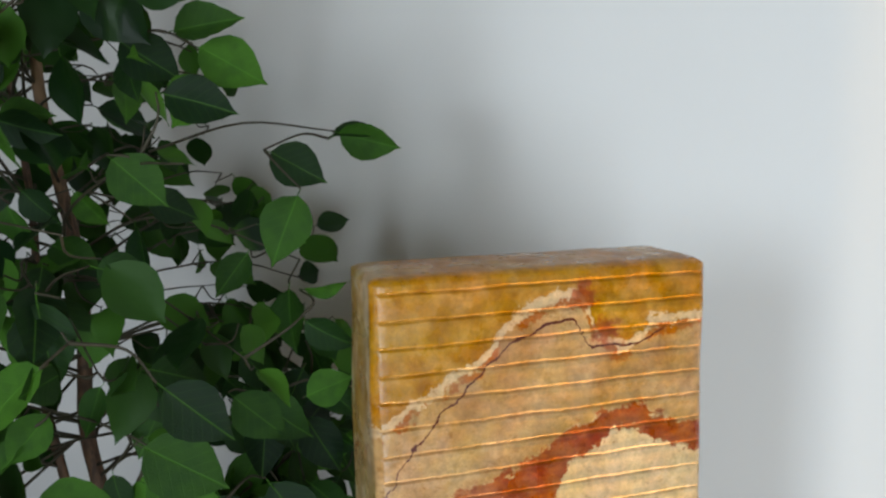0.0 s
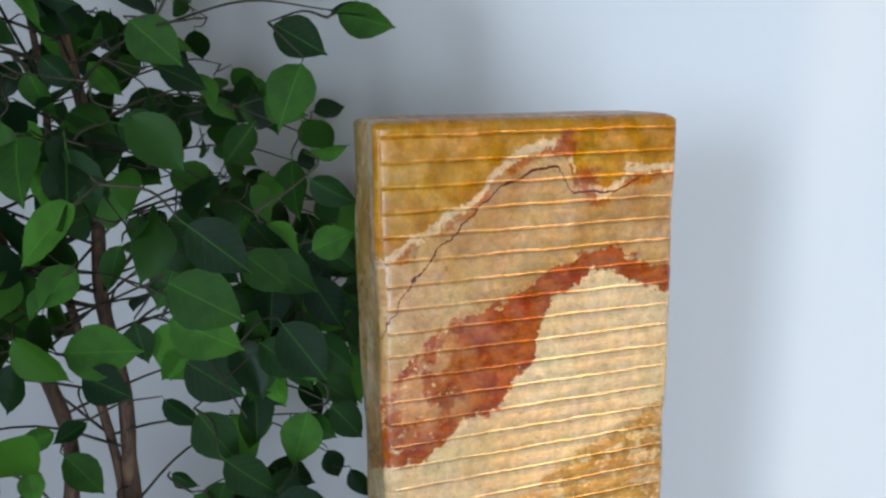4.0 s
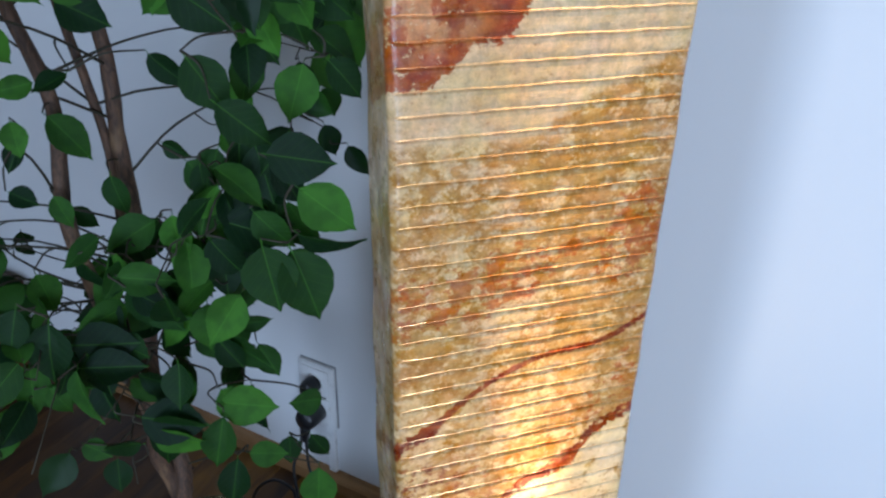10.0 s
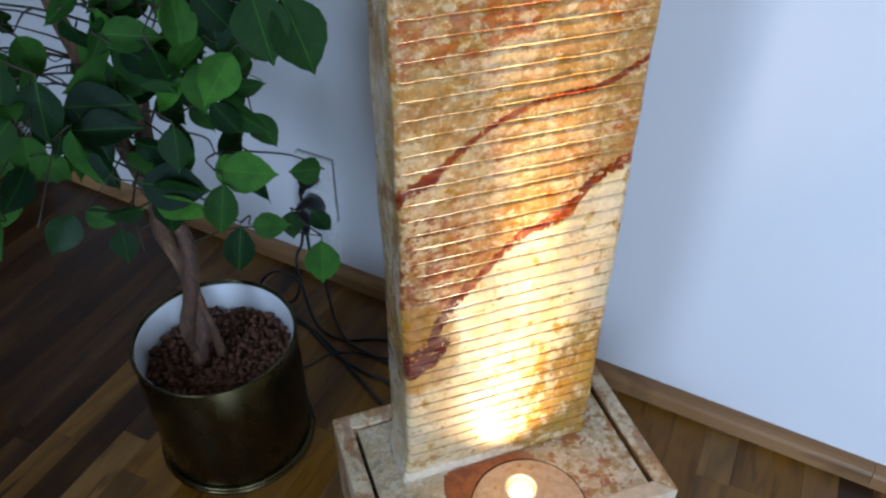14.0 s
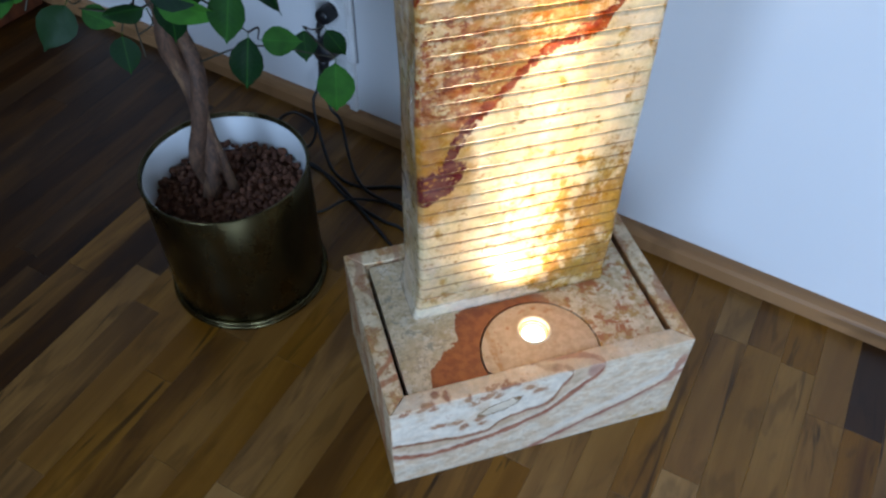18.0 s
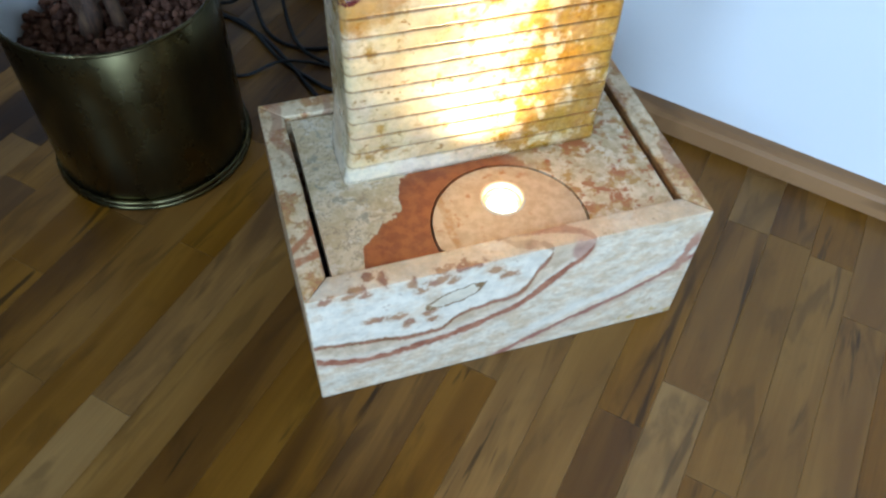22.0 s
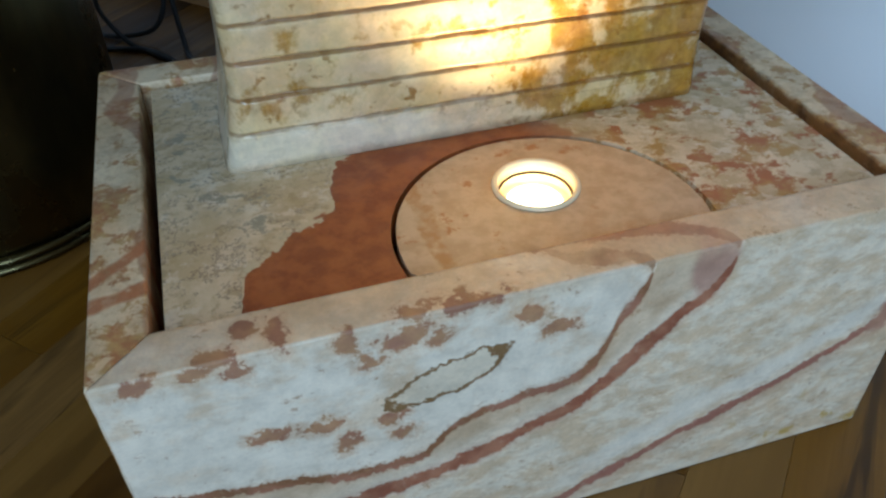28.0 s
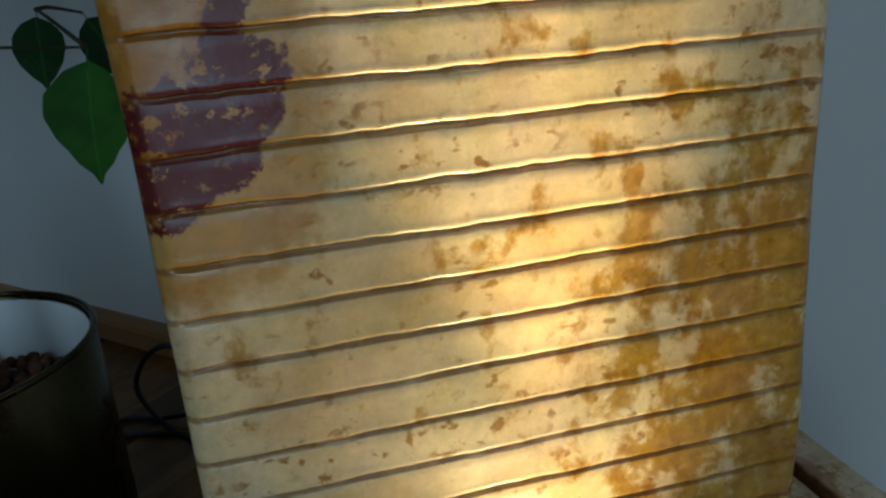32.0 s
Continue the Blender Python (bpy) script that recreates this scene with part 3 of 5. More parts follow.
def plate_stone(disc):
    n = Nodes("lid_stone" if disc else "plate_stone")
    co = n.coord()
    u, v, _ = n.xyz(co)
    fine, mid, wide = n.noise(co, 150, 4, 0.6), n.noise(co, 48, 4, 0.6), n.noise(co, 16, 3)
    y = n.add(v, n.add(n.mul(n.sub(mid, 0.5), 0.040), n.mul(n.sub(fine, 0.5), 0.022)))
    ground = n.mix(n.step(n.noise(co, 20, 7, 0.7, 0.3), 0.40, 0.60), (0.72, 0.58, 0.38), (0.56, 0.42, 0.23))
    marks = n.noise(n.scaled(co, (1, 1.3, 1), (4.4, 0, 0)), 60, 7, 0.7, 0.3)
    ground = n.mix(n.mul(n.step(marks, 0.53, 0.60), 0.6), ground, (0.38, 0.26, 0.12))
    ground = n.mix(n.mul(n.step(n.noise(n.scaled(co, (1, 1, 1), (8, 0, 0)), 30, 8, 0.72), 0.52, 0.60), 0.55), ground, (0.43, 0.30, 0.13))
    ground = n.mix(n.mul(n.step(n.noise(n.scaled(co, (1, 1, 1), (11, 0, 0)), 46, 7, 0.7), 0.54, 0.62), 0.7), ground, (0.76, 0.66, 0.50))
    blots = n.noise(n.scaled(co, (1, 1.2, 1), (2.2, 0, 0)), 55, 6, 0.7, 0.15)
    rust = n.mix(n.step(n.noise(co, 70, 5, 0.65), 0.35, 0.65), (0.38, 0.115, 0.028), (0.25, 0.065, 0.018))
    if disc:
        color = n.mix(n.mul(n.step(blots, 0.58, 0.63), n.step(n.add(u, n.mul(v, -0.8)), 0.235, 0.150, 0.25, 0.95)), n.mix(n.step(n.noise(co, 80, 5, 0.65), 0.35, 0.65), (0.62, 0.44, 0.26), (0.50, 0.33, 0.18)), (0.44, 0.19, 0.06))
        color = n.mix(n.mul(n.step(n.gap(n.add(u, n.mul(n.sub(mid, 0.5), 0.02)), 0.165), 0.005, 0.0025), n.step(fine, 0.3, 0.6)), color, (0.47, 0.25, 0.09))
    else:
        edge = n.curve(n.op("DIVIDE", u, 0.45), [(0.0, 0.0), (0.13, 0.0), (0.150, 0.11), (0.162, 0.20), (0.195, 0.24), (0.235, 0.285), (0.262, 0.31), (0.275, 0.36), (0.292, 0.46), (0.345, 0.52), (0.46, 0.53), (0.56, 0.52), (0.62, 0.40), (1.0, 0.30)])
        inside = n.mul(n.step(n.sub(n.mul(edge, 0.3), y), -0.001, 0.0015), n.step(u, 0.30, 0.24))
        green = n.mul(n.step(blots, 0.49, 0.545), n.step(u, 0.24, 0.30))
        color = n.mix(green, ground, n.mix(n.step(mid, 0.4, 0.6), (0.44, 0.255, 0.070), (0.38, 0.135, 0.045)))
        cracks = n.node("ShaderNodeTexVoronoi", Vector=n.node("ShaderNodeVectorMath", operation="ADD", i0=co, i1=n.scaled(n.noise(co, 40, 4, out=1), (0.05, 0.05, 0.05))), Scale=22.0)
        vein = n.step(n.gap(n.noise(n.scaled(co, (1, 1, 1), (17, 0, 0)), 32, 6, 0.7), 0.5), 0.012, 0.003)
        color = n.mix(n.mul(n.mul(vein, n.step(u, 0.16, 0.10)), n.step(cracks, 0.25, 0.5, 0.3, 0.8)), color, (0.22, 0.14, 0.09))
        color = n.mix(n.mul(n.step(blots, 0.56, 0.62), n.step(u, 0.12, 0.09)), color, (0.36, 0.30, 0.20))
        color = n.mix(inside, color, rust)
        hem = n.mul(n.step(n.gap(n.sub(n.mul(edge, 0.3), y), -0.003), 0.004, 0.0015), n.step(u, 0.15, 0.13))
        color = n.mix(n.mul(hem, n.step(fine, 0.3, 0.6)), color, (0.62, 0.50, 0.30))
    relief = n.add(n.mul(fine, 0.5), mid)
    return n.finish(color, n.step(mid, 0.3, 0.7, 0.30, 0.55), n.bump(relief, 0.3, 0.0015))


def wall_paint(name="wall_paint", base=(0.80, 0.80, 0.79)):
    n = Nodes(name)
    co = n.coord()
    tint = n.mix(n.mul(n.noise(co, 1.6, 4), 0.5), base, tuple(c * 0.93 for c in base))
    stipple = n.add(n.noise(co, 420, 3, 0.6), n.mul(n.noise(co, 60, 3), 0.6))
    return n.finish(tint, 0.85, n.bump(stipple, 0.12, 0.001), spec=0.25)


def plank_wood(name, light, dark, streak):
    """Oiled walnut: long soft bands along the board, wavy figure, fine grain and a few near-black streaks."""
    n = Nodes(name)
    co, chance = n.coord(), n.chance()
    shift = n.node("ShaderNodeCombineXYZ", i0=n.mul(chance, 17.0), i1=n.mul(chance, 5.3), i2=n.mul(chance, 9.1))
    moved = n.node("ShaderNodeVectorMath", operation="ADD", i0=co, i1=shift)
    bend = n.noise(n.scaled(moved, (1.5, 11, 1)), 1.5, 3, 0.5, 0.8)
    cloud = n.noise(n.scaled(moved, (3.5, 9, 1), (5, 0, 0)), 2.0, 5, 0.6, 1.0)
    swirl = n.noise(n.scaled(moved, (1.0, 12, 1), (2, 3, 0)), 1.7, 4, 0.55, 2.6)
    grain = n.noise(n.scaled(moved, (5, 170, 1)), 2.0, 4, 0.6)
    pores = n.noise(n.scaled(moved, (16, 700, 1)), 2.0, 2)
    tone = n.mix(n.step(bend, 0.32, 0.68), light, dark)
    tone = n.mix(n.mul(n.step(cloud, 0.50, 0.75), 0.28), tone, tuple(c * 0.70 for c in dark))
    tone = n.mix(n.mul(n.step(grain, 0.35, 0.75), 0.35), tone, dark)
    figure = n.node("ShaderNodeTexWave", 1, Vector=n.scaled(moved, (0.55, 7.0, 1)), Scale=2.6, Distortion=11.0, Detail=3.0)
    tone = n.mix(n.mul(n.mul(n.step(figure, 0.62, 0.95), n.step(cloud, 0.40, 0.62)), 0.50), tone, tuple(c * 0.55 for c in dark))
    tone = n.mix(n.mul(n.mul(n.step(swirl, 0.585, 0.66), n.step(n.noise(n.scaled(moved, (1.2, 5, 1), (9, 0, 0)), 2.0, 2), 0.42, 0.60)), streak), tone, tuple(c * 0.28 for c in dark))
    tone = n.mix(n.mul(n.step(pores, 0.60, 0.75), 0.16), tone, tuple(c * 0.5 for c in dark))
    hue = n.node("ShaderNodeHueSaturation", Hue=n.step(chance, 0, 1, 0.495, 0.501), Saturation=n.step(chance, 0.0, 1.0, 1.18, 1.04), Value=n.step(chance, 0.0, 1.0, 0.86, 1.18), Color=tone)
    return n.finish(hue, n.step(grain, 0.3, 0.7, 0.30, 0.44), n.bump(n.add(grain, n.mul(pores, 0.4)), 0.08, 0.0006), spec=0.30)


def leaf_green(name, lo, hi):
    n = Nodes(name)
    co, chance = n.coord(), n.chance()
    x, y, _ = n.xyz(co)
    island = n.t.nodes.new("ShaderNodeNewGeometry").outputs["Random Per Island"]
    pick = n.op("FRACT", n.add(chance, island))
    c = n.mix(n.op("POWER", pick, 2.4), lo, hi)
    c = n.mix(n.mul(n.step(n.noise(co, 3.0, 3), 0.4, 0.7), 0.35), c, tuple(v * 1.5 for v in lo))
    rib = n.step(n.op("ABSOLUTE", y), 0.016, 0.004)
    side = n.op("FRACT", n.mul(n.sub(x, n.mul(n.op("ABSOLUTE", y), 0.9)), 7.0))
    veins = n.step(n.gap(side, 0.5), 0.07, 0.02)
    c = n.mix(n.mul(n.big(rib, n.mul(veins, 0.22)), 0.20), c, tuple(min(1, v * 2.2) for v in hi))
    n.finish(c, n.step(pick, 0, 1, 0.42, 0.62), n.bump(n.add(n.mul(n.big(rib, veins), -0.5), n.mul(n.noise(co, 60, 2), 0.4)), 0.3, 0.01), spec=0.16)
    glow = n.node("ShaderNodeBsdfTranslucent", Color=n.mix(0.5, c, tuple(v * 2.4 for v in hi)))
    both = n.node("ShaderNodeMixShader", i0=0.12, i1=n.bsdf.outputs[0], i2=glow)
    n.t.links.new(both, n.t.nodes["Material Output"].inputs[0])
    return n.m


def bark():
    n = Nodes("bark")
    co = n.coord()
    ridges = n.noise(n.scaled(co, (1, 1, 0.28)), 150, 6, 0.65, 1.2)
    color = n.mix(n.step(ridges, 0.35, 0.68), (0.034, 0.017, 0.010), (0.145, 0.072, 0.036))
    color = n.mix(n.mul(n.step(n.noise(n.scaled(co, (1, 1, 0.4), (4, 0, 0)), 32, 4), 0.52, 0.66), 0.7), color, (0.28, 0.165, 0.080))
    color = n.mix(n.mul(n.noise(co, 18, 3), 0.45), color, (0.085, 0.050, 0.028))
    return n.finish(color, 0.7, n.bump(ridges, 0.6, 0.003))


def brass():
    n = Nodes("brass")
    co = n.coord()
    smudge, fine = n.noise(n.scaled(co, (1, 1, 0.4)), 14, 5, 0.6), n.noise(co, 180, 3)
    color = n.mix(n.step(smudge, 0.35, 0.7), (0.118, 0.098, 0.043), (0.064, 0.054, 0.025))
    return n.finish(color, n.step(n.add(smudge, n.mul(fine, 0.2)), 0.4, 0.8, 0.20, 0.36), n.bump(smudge, 0.05, 0.002), metal=1.0)


def clay():
    n = Nodes("clay_granule")
    co = n.coord()
    island = n.t.nodes.new("ShaderNodeNewGeometry").outputs["Random Per Island"]
    color = n.mix(island, (0.060, 0.026, 0.017), (0.21, 0.095, 0.055))
    pits = n.noise(co, 700, 3)
    return n.finish(n.mix(n.mul(pits, 0.5), color, (0.08, 0.04, 0.028)), 0.9, n.bump(pits, 0.6, 0.001), spec=0.2)


def plain(name, color, rough, metal=0.0, grain=0.03):
    n = Nodes(name)
    co = n.coord()
    c = n.mix(n.mul(n.noise(co, 25, 4), 0.6), color, tuple(v * 0.8 for v in color))
    return n.finish(c, n.step(n.noise(co, 60, 3), 0.3, 0.7, rough * 0.85, min(1, rough * 1.2)), n.bump(n.noise(co, 300, 2), grain, 0.001), metal=metal)


def glowing(name, color, strength):
    n = Nodes(name)
    n.finish(color, 0.2)
    n.put(n.bsdf.inputs["Emission Color"], color)
    n.put(n.bsdf.inputs["Emission Strength"], strength)
    return n.m


COLUMN_STONE, BASIN_STONE, BASIN_FRONT, PLATE, LID = column_stone(), basin_stone(False), basin_stone(True), plate_stone(False), plate_stone(True)
# far walls and ceiling are unseen; their tones only limit the bounced light
WALL, CEILING = wall_paint(), wall_paint("ceiling_bounce", (0.34, 0.29, 0.225))
FAR_WALL = wall_paint("far_wall_bounce", (0.20, 0.165, 0.13))
PLANKS = [plank_wood("wood_mid", (0.235, 0.130, 0.042), (0.150, 0.077, 0.024), 0.9), plank_wood("wood_light", (0.265, 0.158, 0.060), (0.185, 0.104, 0.037), 0.6),
          plank_wood("wood_dark_shade", (0.076, 0.037, 0.0125), (0.030, 0.0145, 0.006), 0.8), plank_wood("wood_streaked", (0.215, 0.115, 0.036), (0.088, 0.043, 0.014), 1.0)]
SKIRTING = plank_wood("skirting_wood", (0.37, 0.225, 0.115), (0.25, 0.142, 0.068), 0.4)
CHEST = plank_wood("chest_wood", (0.11, 0.038, 0.017), (0.050, 0.018, 0.010), 0.5)
LEAF, BARK, BRASS, CLAY = leaf_green("leaf_green", (0.0034, 0.0145, 0.0050), (0.058, 0.180, 0.017)), bark(), brass(), clay()
TWIG = plain("twig", (0.036, 0.030, 0.014), 0.7)
LINER = plain("white_liner", (0.78, 0.80, 0.80), 0.35)
WHITE, BLACK = plain("white_plastic", (0.92, 0.92, 0.90), 0.30), plain("black_plastic", (0.012, 0.012, 0.013), 0.35)
CABLE, GAP_BLACK = plain("black_rubber", (0.010, 0.010, 0.011), 0.5), plain("gap_black", (0.015, 0.013, 0.012), 0.5)
BULB = glowing("bulb_glass", (1.0, 0.78, 0.46), 14.0)
REFLECTOR = plain("warm_reflector", (0.80, 0.60, 0.36), 0.45, 1.0)
RING = plain("ring_metal", (0.95, 0.80, 0.52), 0.45, 0.15)
FRAME = plain("window_frame_paint", (0.75, 0.75, 0.74), 0.4)


# ---------------------------------------------------------------- mesh helpers
def mesh_of(bm, name, material, smooth=True):
    me = bpy.data.meshes.new(name)
    bmesh.ops.recalc_face_normals(bm, faces=bm.faces)
    bm.to_mesh(me)
    bm.free()
    me.materials.append(material)
    if smooth:
        me.shade_smooth()
    return me


def part(name, bm, material, parent, label="", smooth=True):
    ob = new(name, mesh_of(bm, name, material, smooth) if isinstance(bm, bmesh.types.BMesh) else bm)
    ob.parent = parent
    return tagged(ob, label)


def thing(name, m, label, category, group="", kind=""):
    ob = new(name)
    ob.empty_display_size = 0.05
    ob.matrix_world = m
    return tagged(ob, label, category, group, kind)


def prism(outline, z0, z1, bevel=0.0, segments=2):
    """An upright prism over a flat outline, its edges rounded."""
    bm = bmesh.new()
    low = [bm.verts.new((x, y, z0)) for x, y in outline]
    high = [bm.verts.new((x, y, z1)) for x, y in outline]
    bm.faces.new(low[::-1]), bm.faces.new(high)
    for i in range(len(outline)):
        j = (i + 1) % len(outline)
        bm.faces.new((low[i], low[j], high[j], high[i]))
    if bevel:
        bmesh.ops.bevel(bm, geom=bm.edges[:], offset=bevel, segments=segments, profile=0.7, affect="EDGES", clamp_overlap=True)
    return bm


def slab(x0, x1, y0, y1, z0, z1, bevel=0.0, segments=2):
    return prism([(x0, y0), (x1, y0), (x1, y1), (x0, y1)], z0, z1, bevel, segments)


def lathe(profile, steps=96, closed=False):
    """A body of revolution round z; profile: (radius, z) from one end to the other."""
    bm = bmesh.new()
    rings = [[bm.verts.new((r * math.cos(a), r * math.sin(a), z)) for a in (2 * math.pi * i / steps for i in range(steps))] if r > 1e-6 else [bm.verts.new((0, 0, z))] for r, z in profile]
    pairs = list(zip(rings, rings[1:])) + ([(rings[-1], rings[0])] if closed else [])
    for a, b in pairs:
        for i in range(steps):
            j = (i + 1) % steps
            if len(a) == 1:
                bm.faces.new((a[0], b[j], b[i]))
            elif len(b) == 1:
                bm.faces.new((a[i], a[j], b[0]))
            else:
                bm.faces.new((a[i], a[j], b[j], b[i]))
    return bm


def tube(bm, points, radii, sides=8, knobs=0.0):
    """A round tube along points into bm."""
    pts = [Vector(p) for p in points]
    up, last = Vector((0.31, 0.17, 0.93)), None
    for i, p in enumerate(pts):
        d = (pts[min(i + 1, len(pts) - 1)] - pts[max(i - 1, 0)]).normalized()
        a = d.cross(up)
        a = a.normalized() if a.length > 1e-4 else d.orthogonal().normalized()
        b = d.cross(a)
        ring = []
        for k in range(sides):
            w = 2 * math.pi * k / sides
            r = radii[i] * (1 + knobs * noise.noise(Vector((p.x * 40 + 3 * math.cos(w), p.y * 40 + 3 * math.sin(w), p.z * 25))))
            ring.append(bm.verts.new(p + (a * math.cos(w) + b * math.sin(w)) * r))
        if last:
            for k in range(sides):
                bm.faces.new((last[k], last[(k + 1) % sides], ring[(k + 1) % sides], ring[k]))
        else:
            bm.faces.new(ring[::-1])
        last = ring
    bm.faces.new(last)


def smooth_path(points, per=8):
    """Points on a smooth curve through the given ones."""
    p = [Vector(q) for q in points]
    p = [2 * p[0] - p[1], *p, 2 * p[-1] - p[-2]]
    out = []
    for i in range(1, len(p) - 2):
        for k in range(per):
            t = k / per
            out.append(0.5 * (2 * p[i] + (p[i + 1] - p[i - 1]) * t + (2 * p[i - 1] - 5 * p[i] + 4 * p[i + 1] - p[i + 2]) * t * t + (3 * p[i] - p[i - 1] - 3 * p[i + 1] + p[i + 2]) * t ** 3))
    return [*out, p[-2]]


def structure(name, bm, material, m=None, smooth=False, label="", category=""):
    ob = new(name, mesh_of(bm, name, material, smooth))
    ob.matrix_world = m or Matrix()
    return tagged(ob, label, category, kind="structure")


# ---------------------------------------------------------------- the room
U0, U1, TOP, SKIN = -2.5, 2.7, 2.5, 0.014
structure("wall_north", slab(U0 - 0.12, U1 + 0.12, SKIN, SKIN + 0.15, -0.1, TOP), WALL, ROOM, label="smooth white painted plaster wall behind the fountain", category="wall")
structure("wall_east", slab(U1, U1 + 0.12, DEPTH, SKIN, -0.1, TOP), FAR_WALL, ROOM, label="unseen side wall, toned dark to limit bounced light", category="wall")
structure("wall_west", slab(U0 - 0.12, U0, DEPTH, SKIN, -0.1, TOP), FAR_WALL, ROOM, label="unseen side wall, toned dark to limit bounced light", category="wall")
structure("ceiling", slab(U0 - 0.12, U1 + 0.12, DEPTH - 0.2, SKIN + 0.15, TOP, TOP + 0.15), CEILING, ROOM, label="unseen ceiling, toned to set the warm bounced light", category="ceiling")
south = bmesh.new()
edges = [U0 - 0.12, *(u for o in OPENINGS for u in o[:2]), U1 + 0.12]
walls = [(edges[i], edges[i + 1], -0.1, TOP) for i in range(0, len(edges), 2)]
walls += [w for u0, u1, z0, z1, _ in OPENINGS for w in ((u0, u1, -0.1, z0), (u0, u1, z1, TOP))]
for a, b, c, d in walls:
    bmesh.ops.create_cube(south, size=1, matrix=Matrix.LocRotScale(((a + b) / 2, DEPTH - 0.1, (c + d) / 2), None, (b - a, 0.2, d - c)))
structure("wall_south", south, FAR_WALL, ROOM, label="unseen wall with window and glazed door opposite, toned dark against bounce", category="wall")
for (u0, u1, z0, z1, _), name, what in zip(OPENINGS, ("window_1", "window_2"), ("white framed narrow window that lets daylight in", "wide white framed glazed balcony door letting daylight in")):
    window = thing(name, ROOM @ pose((u0 + u1) / 2, DEPTH - 0.1, z0), what, "window", kind="structure")
    ww, wh = u1 - u0, z1 - z0
    bars = [(-ww / 2, ww / 2, 0, 0.06), (-ww / 2, ww / 2, wh - 0.06, wh), (-ww / 2, -ww / 2 + 0.06, 0.06, wh - 0.06), (ww / 2 - 0.06, ww / 2, 0.06, wh - 0.06)]
    for a, b, c, d in bars + ([(-0.03, 0.03, 0.06, wh - 0.06)] if ww > 1 else []):
        part("window_frame", slab(a, b, -0.06, 0.0, c, d, 0.004), FRAME, window, smooth=False)
    part("window_sill", slab(-ww / 2 - 0.05, ww / 2 + 0.05, 0.1, 0.22, -0.035, -0.003, 0.004), FRAME, window, smooth=False)

skirting = thing("baseboard", ROOM, "brown wooden skirting board along the white wall", "skirting board", kind="structure")
at = U0
for length in (0.62, 2.60, 2.2):
    end = min(at + length, U1)
    board = prism([(-0.015, 0.0), (-0.0135, 0.026), (-0.009, 0.032), (0.0, 0.0355), (SKIN, 0.036), (SKIN, 0.0)], at + 0.0004, end - 0.0004)
    board.transform(Matrix(((0, 0, 1, 0), (1, 0, 0, 0), (0, 1, 0, 0.0005), (0, 0, 0, 1))))
    part("skirting_board", board, SKIRTING, skirting, smooth=False)
    at = end


